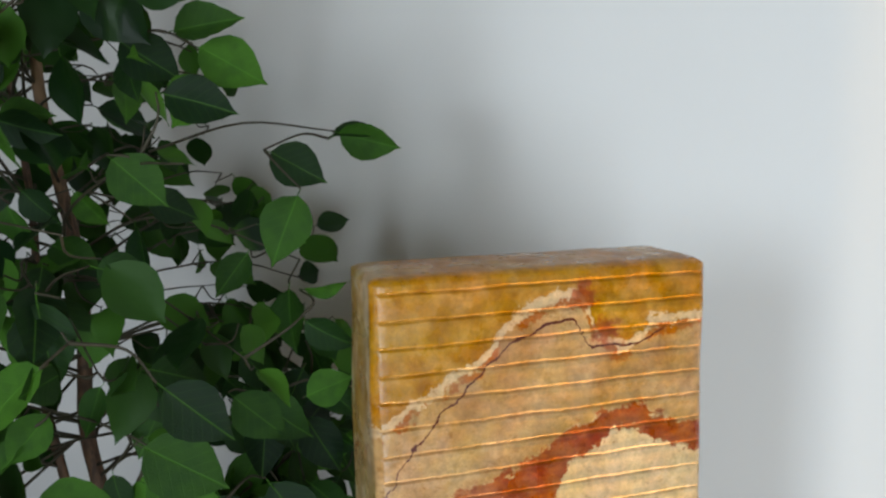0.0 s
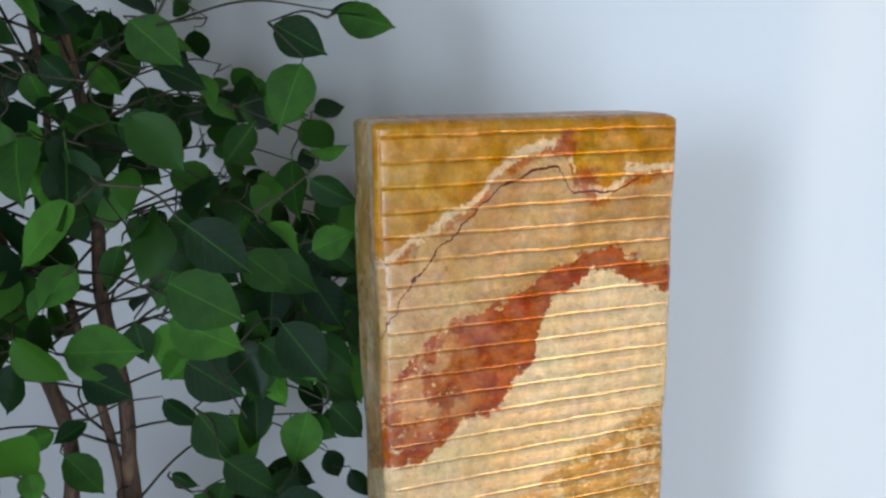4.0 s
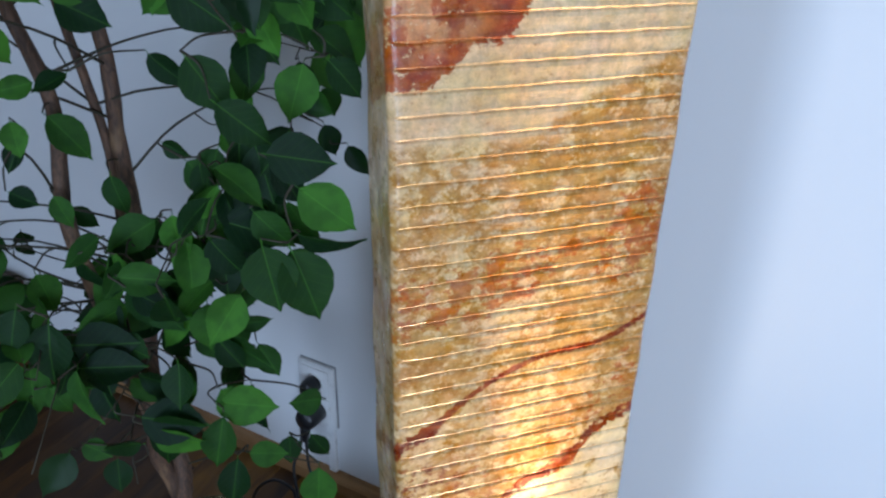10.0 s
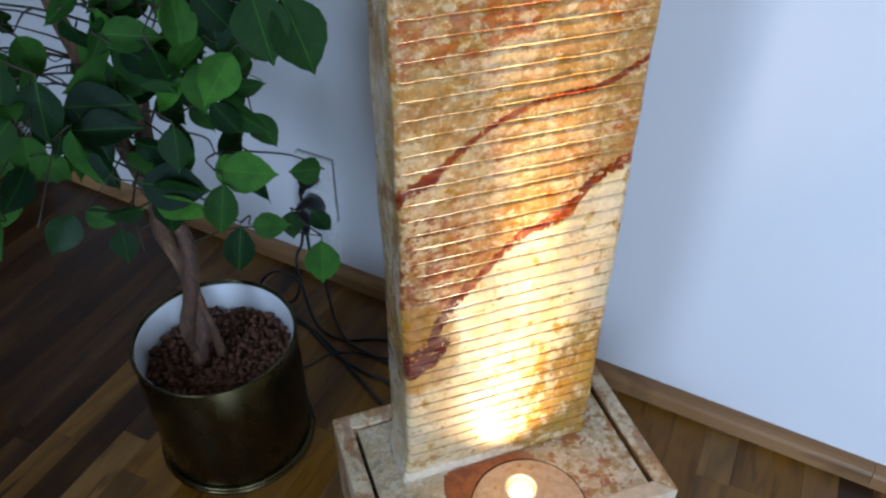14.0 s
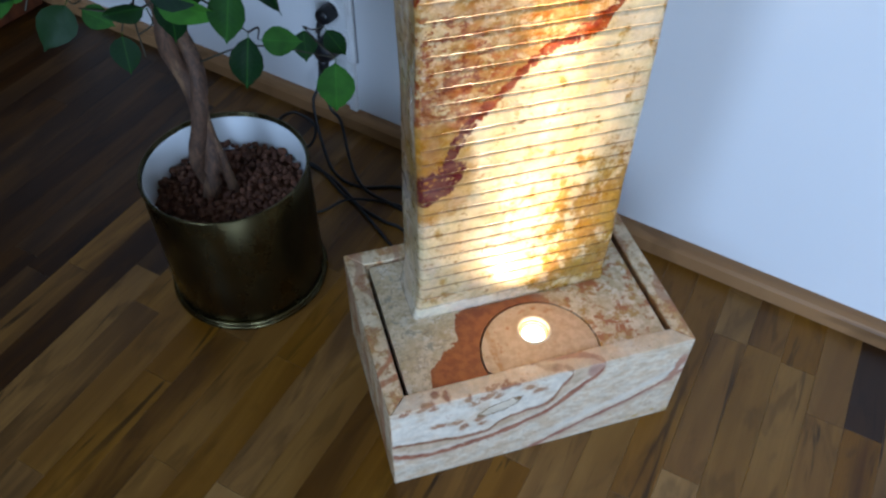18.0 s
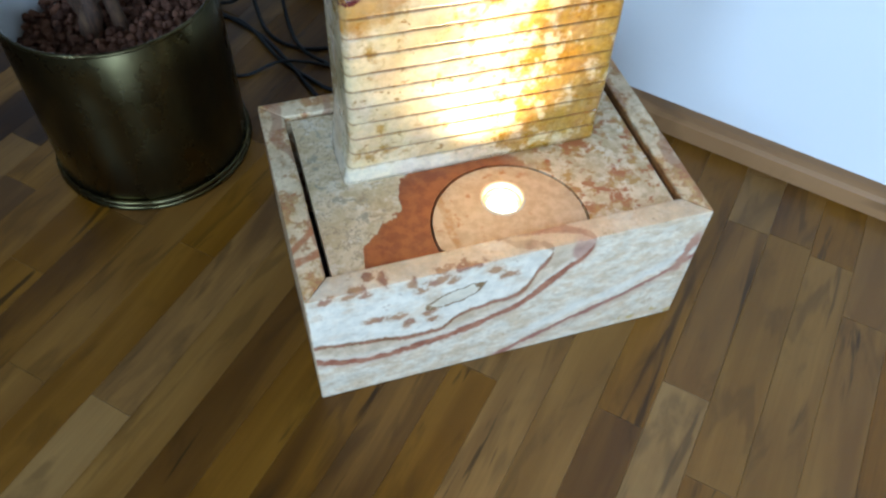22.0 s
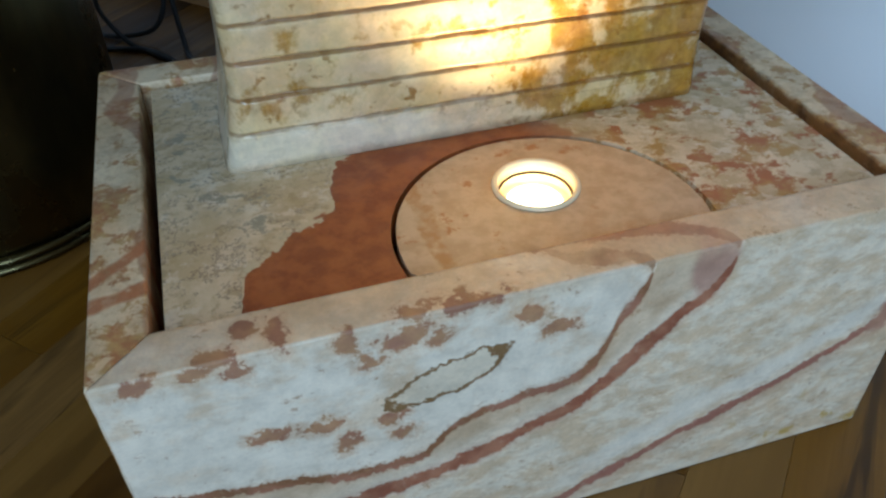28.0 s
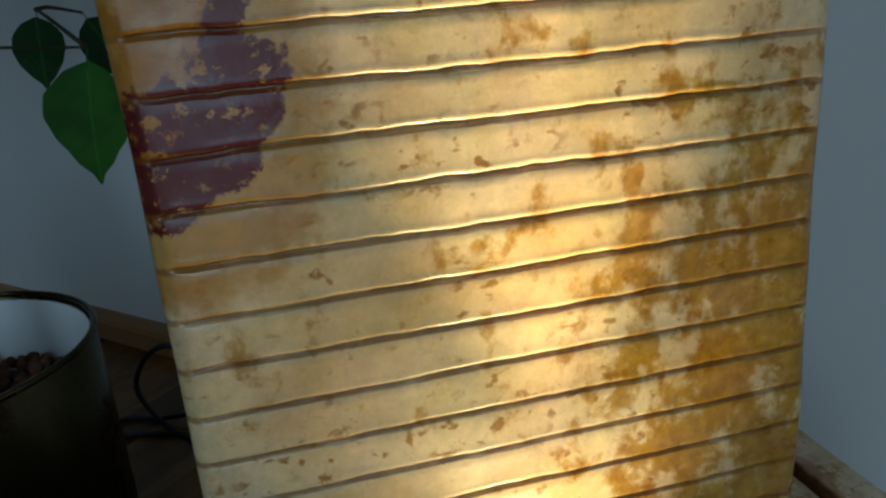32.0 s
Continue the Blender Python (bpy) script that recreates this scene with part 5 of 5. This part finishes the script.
# leaves low on the tree and beside the column
hang(-0.316, 0.250, 0.545, -0.320, 0.235, 0.494, 2)
hang(-0.167, 0.200, 0.549, -0.183, 0.185, 0.478, 4)
hang(-0.058, 0.252, 0.459, -0.066, 0.240, 0.379, 0)
hang(-0.092, 0.300, 0.488, -0.095, 0.288, 0.440, 2)
hang(-0.060, 0.300, 0.484, -0.035, 0.288, 0.439, 1)
hang(-0.148, 0.250, 0.515, -0.095, 0.235, 0.512, 2)
hang(-0.049, 0.240, 0.594, -0.100, 0.225, 0.612, 5)
hang(-0.174, 0.220, 0.632, -0.100, 0.205, 0.616, 2)
hang(-0.343, 0.200, 0.790, -0.351, 0.185, 0.715, 0)
hang(-0.177, 0.200, 0.620, -0.196, 0.185, 0.546, 4)
hang(-0.266, 0.200, 0.645, -0.185, 0.185, 0.622, 2)
hang(-0.325, 0.220, 0.748, -0.247, 0.205, 0.745, 2)
hang(-0.074, 0.100, 1.194, -0.035, 0.085, 1.136, 5)
hang(-0.160, 0.200, 1.073, -0.122, 0.185, 1.012, 0)
hang(-0.047, 0.200, 1.058, -0.070, 0.185, 0.998, 2)
hang(-0.066, 0.120, 0.955, -0.009, 0.105, 0.905, 0)
hang(-0.070, 0.120, 0.907, -0.003, 0.105, 0.880, 1, 60)
hang(-0.077, 0.160, 0.864, -0.049, 0.145, 0.771, 0, -15)
hang(-0.108, 0.160, 0.874, -0.096, 0.145, 0.789, 2)
hang(-0.095, 0.120, 0.996, -0.025, 0.105, 0.984, 2)
hang(-0.136, 0.160, 1.036, -0.084, 0.145, 0.990, 1)
hang(-0.172, 0.100, 1.210, -0.106, 0.085, 1.176, 0)
hang(-0.164, 0.150, 1.150, -0.109, 0.135, 1.109, 2)
hang(-0.280, 0.200, 1.158, -0.202, 0.185, 1.156, 2)
hang(-0.266, 0.190, 1.135, -0.215, 0.175, 1.109, 5)
hang(-0.144, 0.220, 0.882, -0.068, 0.205, 0.854, 0, -20)
hang(-0.120, 0.240, 0.920, -0.065, 0.225, 0.850, 1, 15)
hang(-0.071, 0.240, 0.824, -0.040, 0.225, 0.779, 2, 0)
hang(-0.145, 0.250, 0.727, -0.101, 0.235, 0.725, 3, 30)
hang(-0.120, 0.280, 0.668, -0.096, 0.265, 0.616, 4, -10)
hang(-0.150, 0.240, 0.841, -0.152, 0.225, 0.774, 5, -20)
hang(-0.227, 0.300, 0.855, -0.292, 0.285, 0.825, 0, 15)
hang(-0.202, 0.280, 0.868, -0.198, 0.265, 0.805, 1, 0)
hang(-0.255, 0.240, 0.804, -0.204, 0.225, 0.729, 2, 30)
hang(-0.176, 0.220, 0.776, -0.179, 0.205, 0.708, 3, -10)
hang(-0.316, 0.200, 0.728, -0.243, 0.185, 0.728, 4, -20)
hang(-0.218, 0.200, 0.712, -0.220, 0.185, 0.654, 5, 15)
hang(-0.371, 0.200, 0.814, -0.386, 0.185, 0.762, 0, 0)
hang(-0.254, 0.200, 0.623, -0.189, 0.185, 0.576, 1, 30)
hang(-0.343, 0.220, 0.604, -0.310, 0.205, 0.585, 2, -10)
hang(-0.372, 0.250, 0.671, -0.348, 0.235, 0.638, 3, -20)
hang(-0.315, 0.240, 0.674, -0.301, 0.225, 0.612, 4, 15)
hang(-0.177, 0.300, 0.926, -0.142, 0.285, 0.883, 5, 0)
hang(-0.204, 0.350, 0.935, -0.172, 0.335, 0.917, 0, 30)
hang(-0.337, 0.350, 0.878, -0.321, 0.335, 0.837, 1, -10)
hang(-0.366, 0.300, 0.801, -0.350, 0.285, 0.750, 2, -20)
hang(-0.270, 0.350, 0.897, -0.264, 0.335, 0.843, 3, 15)
hang(-0.349, 0.300, 0.967, -0.368, 0.285, 0.934, 4, 0)
hang(-0.289, 0.300, 1.040, -0.325, 0.285, 1.020, 5, 30)
hang(-0.353, 0.300, 0.990, -0.348, 0.285, 0.949, 0, -10)
hang(-0.325, 0.360, 0.973, -0.280, 0.345, 0.919, 1, -20)
hang(-0.250, 0.260, 0.805, -0.225, 0.245, 0.783, 2, 15)
hang(-0.214, 0.200, 1.180, -0.206, 0.185, 1.138, 3, 0)
hang(-0.286, 0.200, 1.228, -0.314, 0.185, 1.196, 4, 30)
hang(-0.266, 0.200, 1.245, -0.301, 0.185, 1.204, 5, -10)
hang(-0.095, 0.250, 1.150, -0.064, 0.235, 1.078, 0, -20)
hang(-0.058, 0.250, 1.136, -0.038, 0.235, 1.057, 1, 15)
hang(-0.171, 0.220, 1.233, -0.195, 0.205, 1.188, 2, 0)
hang(-0.200, 0.300, 1.054, -0.166, 0.285, 1.012, 3, 30)
hang(-0.324, 0.300, 1.032, -0.368, 0.285, 1.026, 4, -10)
hang(-0.366, 0.280, 0.918, -0.333, 0.265, 0.902, 5, -20)
hang(-0.081, 0.200, 1.241, -0.026, 0.185, 1.195, 0, 15)
hang(-0.008, 0.250, 1.049, -0.000, 0.235, 1.026, 1, 0)
hang(-0.226, 0.250, 1.251, -0.246, 0.235, 1.205, 2, 30)
hang(-0.016, 0.200, 1.246, 0.020, 0.185, 1.213, 4)
hang(-0.031, 0.230, 1.203, 0.004, 0.216, 1.138, 1)
hang(-0.002, 0.260, 1.101, 0.026, 0.246, 1.033, 0)
hang(-0.098, 0.260, 1.096, -0.063, 0.245, 1.044, 2)
hang(-0.100, 0.200, 1.243, -0.050, 0.185, 1.199, 0)
hang(-0.054, 0.280, 1.146, -0.018, 0.268, 1.082, 1)
hang(-0.031, 0.260, 1.246, -0.060, 0.245, 1.196, 3)
hang(0.002, 0.300, 1.159, 0.029, 0.285, 1.092, 2)
# the crown's outer leaves
hang(0.026, 0.295, 1.492, 0.093, 0.280, 1.471, 4, 35, (-0.17, 0.300, 1.478))
hang(0.020, 0.300, 1.489, 0.078, 0.292, 1.500, 1, -40)
hang(-0.051, 0.235, 1.474, 0.004, 0.220, 1.443, 2)
hang(-0.034, 0.190, 1.433, -0.064, 0.175, 1.367, 0)
hang(-0.110, 0.200, 1.569, -0.050, 0.185, 1.536, 2)
hang(-0.140, 0.150, 1.527, -0.078, 0.135, 1.510, 0)
hang(-0.131, 0.200, 1.586, -0.069, 0.185, 1.600, 4)
hang(-0.185, 0.150, 1.473, -0.141, 0.135, 1.432, 2)
hang(-0.149, 0.050, 1.304, -0.098, 0.035, 1.260, 0)
hang(-0.169, 0.080, 1.249, -0.104, 0.065, 1.209, 2)
hang(-0.242, 0.100, 1.366, -0.231, 0.085, 1.294, 0)
hang(-0.033, 0.150, 1.324, 0.010, 0.135, 1.294, 1, 30)
hang(-0.034, 0.160, 1.252, 0.009, 0.145, 1.272, 2)
hang(-0.031, 0.170, 1.350, 0.012, 0.160, 1.352, 4, 70)
hang(-0.176, 0.200, 1.573, -0.124, 0.185, 1.540, 2)
hang(-0.204, 0.150, 1.385, -0.155, 0.135, 1.370, 5)

into = Matrix.Translation(-TREE)
for kind, m in near_leaves:
    part("leaf", LEAVES[kind], LEAF, tree).matrix_local = into @ m
rest = bmesh.new()
for kind, m in far_leaves:
    start = len(rest.verts)
    rest.from_mesh(LEAVES[kind])
    rest.verts.ensure_lookup_table()
    bmesh.ops.transform(rest, matrix=into @ m, verts=rest.verts[start:])
tagged(part("foliage", rest, LEAF, tree, "dense green leaves at the back"), kind="stuff")


# ---------------------------------------------------------------- socket, plugs and cables
socket = thing("wall_socket", ROOM @ pose(-0.424, SKIN, 0.236), "white double wall socket with a raised frame", "socket")
part("frame", slab(-0.043, 0.043, -0.013, -0.0028, -0.077, 0.077, 0.004), WHITE, socket)
# grey border added behind the frame to draw its shadow line
part("back_plate", slab(-0.0442, 0.0442, -0.0025, -0.0003, -0.0782, 0.0782), plain("socket_shade_grey", (0.28, 0.28, 0.28), 0.5), socket, "grey border imitating the frame's shadow line", smooth=False)
for z in (0.0355, -0.0355):
    part("insert", slab(-0.033, 0.033, -0.0165, -0.0132, z - 0.033, z + 0.033, 0.003), WHITE, socket)
    ring = lathe([(0.0195, 0.0), (0.0215, 0.0), (0.0215, 0.0035), (0.0195, 0.0035)], 40, True)
    ring.transform(pose(0, -0.0167, z, 90, 0, 0))
    part("socket_rim", ring, WHITE, socket)
duct = new("cable_duct", mesh_of(slab(-0.009, 0.009, -0.012, -0.0003, 0.0375, 0.1585, 0.002), "cable_duct", WHITE, False))
duct.matrix_world = ROOM @ pose(-0.396, SKIN, 0)
tagged(duct, "narrow white plastic cable duct under the socket", "cable duct")


def plug(z, turn, size):
    p = thing("power_plug", ROOM @ pose(-0.424, SKIN - 0.0175, z, 0, turn, 0) @ Matrix.Diagonal((size, size, size, 1)), "black angled power plug in the wall socket", "plug", group="power plugs")
    body = lathe([(0.0, 0.0), (0.0185, 0.0), (0.0188, 0.012), (0.0180, 0.026), (0.0145, 0.034), (0.0, 0.036)], 32)
    body.transform(pose(0, 0, 0, 90, 0, 0))
    part("body", body, BLACK, p)
    neck = bmesh.new()
    tube(neck, [(0, -0.024, -0.008), (0, -0.026, -0.028), (0, -0.025, -0.046)], [0.010, 0.0075, 0.005], 12)
    part("strain_relief", neck, BLACK, p)
    return p


plug(0.2715, 25, 0.95)
plug(0.2005, 8, 1.35)


def cable(label, points, r=0.0032):
    bm = bmesh.new()
    path = smooth_path([Vector(p) for p in points], 10)
    tube(bm, path, [r] * len(path), 8)
    ob = new("power_cable", mesh_of(bm, "power_cable", CABLE))
    tagged(ob, label, "cable", group="cables behind the basin")


W0 = ROOM @ Vector((-0.442, SKIN - 0.040, 0.230))
W1 = ROOM @ Vector((-0.432, SKIN - 0.050, 0.139))
cable("black power cable looping from socket to basin", [W0, W0 + Vector((-0.012, -0.02, -0.10)), (-0.070, 0.66, 0.09), (-0.064, 0.60, 0.012), (-0.050, 0.530, 0.0036), (-0.008, 0.484, 0.0036), (0.073, 0.459, 0.0036), (0.16, 0.36, 0.0036), (0.19, 0.20, 0.0036)])
cable("black power cable lying across the wooden floor", [W1, W1 + Vector((0.002, -0.015, -0.07)), (-0.020, 0.640, 0.05), (-0.017, 0.560, 0.0036), (-0.004, 0.470, 0.0100), (0.040, 0.420, 0.0036), (0.100, 0.330, 0.0036), (0.11, 0.20, 0.0036)])
cable("black cable trailing on the floor behind the planter", [(-0.20, 0.620, 0.0036), (-0.097, 0.580, 0.0036), (-0.044, 0.464, 0.0036), (0.010, 0.385, 0.0036), (0.048, 0.340, 0.0036), (0.075, 0.20, 0.0036)])
cable("thin black cable on the floor beside the planter", [(-0.16, 0.455, 0.0028), (-0.100, 0.437, 0.0028), (-0.035, 0.450, 0.0090), (0.059, 0.411, 0.0028), (0.15, 0.32, 0.0028), (0.16, 0.20, 0.0028)], 0.0024)

cable("black cable coiled in a standing loop behind the planter", [(0.02, 0.30, 0.0036), (-0.050, 0.500, 0.0036), (-0.098, 0.575, 0.0036), (-0.132, 0.617, 0.006), (-0.158, 0.634, 0.050), (-0.140, 0.629, 0.092), (-0.108, 0.620, 0.106), (-0.076, 0.612, 0.072), (-0.092, 0.612, 0.024), (-0.135, 0.634, 0.0060), (-0.19, 0.655, 0.0036), (-0.26, 0.60, 0.0036)])

# ---------------------------------------------------------------- the low chest by the wall
chest = thing("low_chest", ROOM @ pose(-1.33, -0.02, 0), "low dark red-brown wooden chest against the wall", "chest")
part("body", slab(-0.62, -0.012, -0.47, -0.012, 0.012, 0.225, 0.003), CHEST, chest, smooth=False)
part("lid", slab(-0.632, 0.0, -0.482, 0.0, 0.2252, 0.252, 0.005), CHEST, chest, smooth=False)
part("plinth", slab(-0.60, -0.03, -0.45, -0.03, 0.0005, 0.0118), CHEST, chest, smooth=False)

# ---------------------------------------------------------------- the parquet floor, strip by strip
floor_ob = tagged(new("floor", mesh_of(slab(U0, U1, DEPTH, SKIN, -0.1, -0.0125), "floor", PLANKS[2], False)), "glossy brown strip parquet of mixed woods, darkened left for shade", "floor", kind="structure")
floor_ob.matrix_world = ROOM
STRIP, GRAIN, FIRST = 0.0573, 47.0, 0.0185
LAY = pose(0, 0, 0, 0, 0, GRAIN)
BACK = LAY.inverted()
# places where a strip is known to be light, dark or streaked, and where strips end
KNOWN = {}


def mark(x, y, tone, start, end):
    p = BACK @ Vector((x, y, 0))
    KNOWN.setdefault(math.floor((p.y - FIRST) / STRIP), []).append((start, end, tone))


mark(-0.40, -0.17, 1, -0.62, -0.286)
mark(-0.40, -0.03, 0, -0.80, -0.30)
mark(-0.20, -0.06, 1, -0.45, 0.08)
mark(-0.13, -0.10, 3, -0.40, 0.02)
mark(0.00, -0.22, 3, -0.36, 0.0)
mark(0.18, -0.20, 1, -0.18, 0.16)
mark(0.22, -0.27, 3, -0.22, -0.02)
mark(0.36, -0.05, 0, 0.0, 0.33)
mark(0.575, -0.02, 1, 0.340, 0.442)
mark(0.50, -0.10, 0, 0.05, 0.336)
mark(0.54, -0.14, 1, -0.05, 0.34)
mark(0.52, -0.24, 1, -0.10, 0.329)
mark(0.64, -0.10, 2, 0.346, 0.47)
mark(0.66, -0.19, 2, 0.252, 0.45)
mark(0.50, -0.34, 0, -0.1, 0.25)
rng = random.Random(8)
unit = {}


def plank_unit(tone, length):
    """One shared strip per tone and length step."""
    key = (tone, round(length / 0.04))
    if key not in unit:
        unit[key] = mesh_of(slab(0, key[1] * 0.04, 0.0001, STRIP - 0.0001, -0.012, 0.0, 0.00025, 1), "plank", PLANKS[tone], False)
    return unit[key], key[1] * 0.04


corners = [BACK @ (ROOM @ Vector((u, v, 0))) for u in (U0, U1) for v in (DEPTH, SKIN)]
spare = [bmesh.new() for _ in PLANKS]
near_count = 0
inside = ROOM.inverted() @ LAY
for row in range(math.floor((min(c.y for c in corners)) / STRIP), math.ceil(max(c.y for c in corners) / STRIP)):
    cuts, x = [], min(c.x for c in corners) - rng.uniform(0, 0.4)
    fixed = sorted(KNOWN.get(row, []))
    while x < max(c.x for c in corners):
        todo = [f for f in fixed if f[0] >= x - 1e-6]
        length = rng.uniform(0.42, 1.0)
        if todo and x + length > todo[0][0] - 0.08:
            if todo[0][0] - x < 0.04:
                todo[0] = (x, *todo[0][1:])
            else:
                cuts.append((x, todo[0][0], rng.choices((0, 1, 2, 3), (5, 1.2, 3, 4))[0]))
            cuts.append(todo[0])
            x = todo[0][1]
        else:
            cuts.append((x, x + length, rng.choices((0, 1, 2, 3), (5, 1.2, 3, 4))[0]))
            x += length
    for a, b, tone in cuts:
        y0, y1 = ((inside @ Vector((e, FIRST + (row + 0.5) * STRIP, 0))).y for e in (a, b))
        if max(y0, y1) <= DEPTH or min(y0, y1) >= SKIN:
            continue
        known = (a, b, tone) in fixed
        # the boards end at the walls, under the skirting
        slope = (y1 - y0) / (b - a)
        lo, hi = sorted(((DEPTH - y0) / slope, (0.009 - y0) / slope))
        a, b = max(a, a + lo), min(b, a + hi)
        if b - a < 0.02:
            continue
        # left-hand shade and right-hand light are put into the board tones
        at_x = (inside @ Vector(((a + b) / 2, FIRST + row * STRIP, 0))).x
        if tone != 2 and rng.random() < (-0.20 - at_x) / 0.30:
            tone = 2 if rng.random() < (-0.42 - at_x) / 0.4 else 3  # left boards darkened, the shade there put into their tone
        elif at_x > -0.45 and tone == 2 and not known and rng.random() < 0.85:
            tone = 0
        m = LAY @ pose(a, FIRST + row * STRIP, 0)
        c = inside @ Vector(((a + b) / 2, FIRST + (row + 0.5) * STRIP, 0))
        e0, e1 = inside @ Vector((a, FIRST + (row + 0.5) * STRIP, 0)), inside @ Vector((b, FIRST + (row + 0.5) * STRIP, 0))
        if max(e0.x, e1.x) < U0 or min(e0.x, e1.x) > U1 or max(e0.y, e1.y) < DEPTH or min(e0.y, e1.y) > SKIN:
            continue
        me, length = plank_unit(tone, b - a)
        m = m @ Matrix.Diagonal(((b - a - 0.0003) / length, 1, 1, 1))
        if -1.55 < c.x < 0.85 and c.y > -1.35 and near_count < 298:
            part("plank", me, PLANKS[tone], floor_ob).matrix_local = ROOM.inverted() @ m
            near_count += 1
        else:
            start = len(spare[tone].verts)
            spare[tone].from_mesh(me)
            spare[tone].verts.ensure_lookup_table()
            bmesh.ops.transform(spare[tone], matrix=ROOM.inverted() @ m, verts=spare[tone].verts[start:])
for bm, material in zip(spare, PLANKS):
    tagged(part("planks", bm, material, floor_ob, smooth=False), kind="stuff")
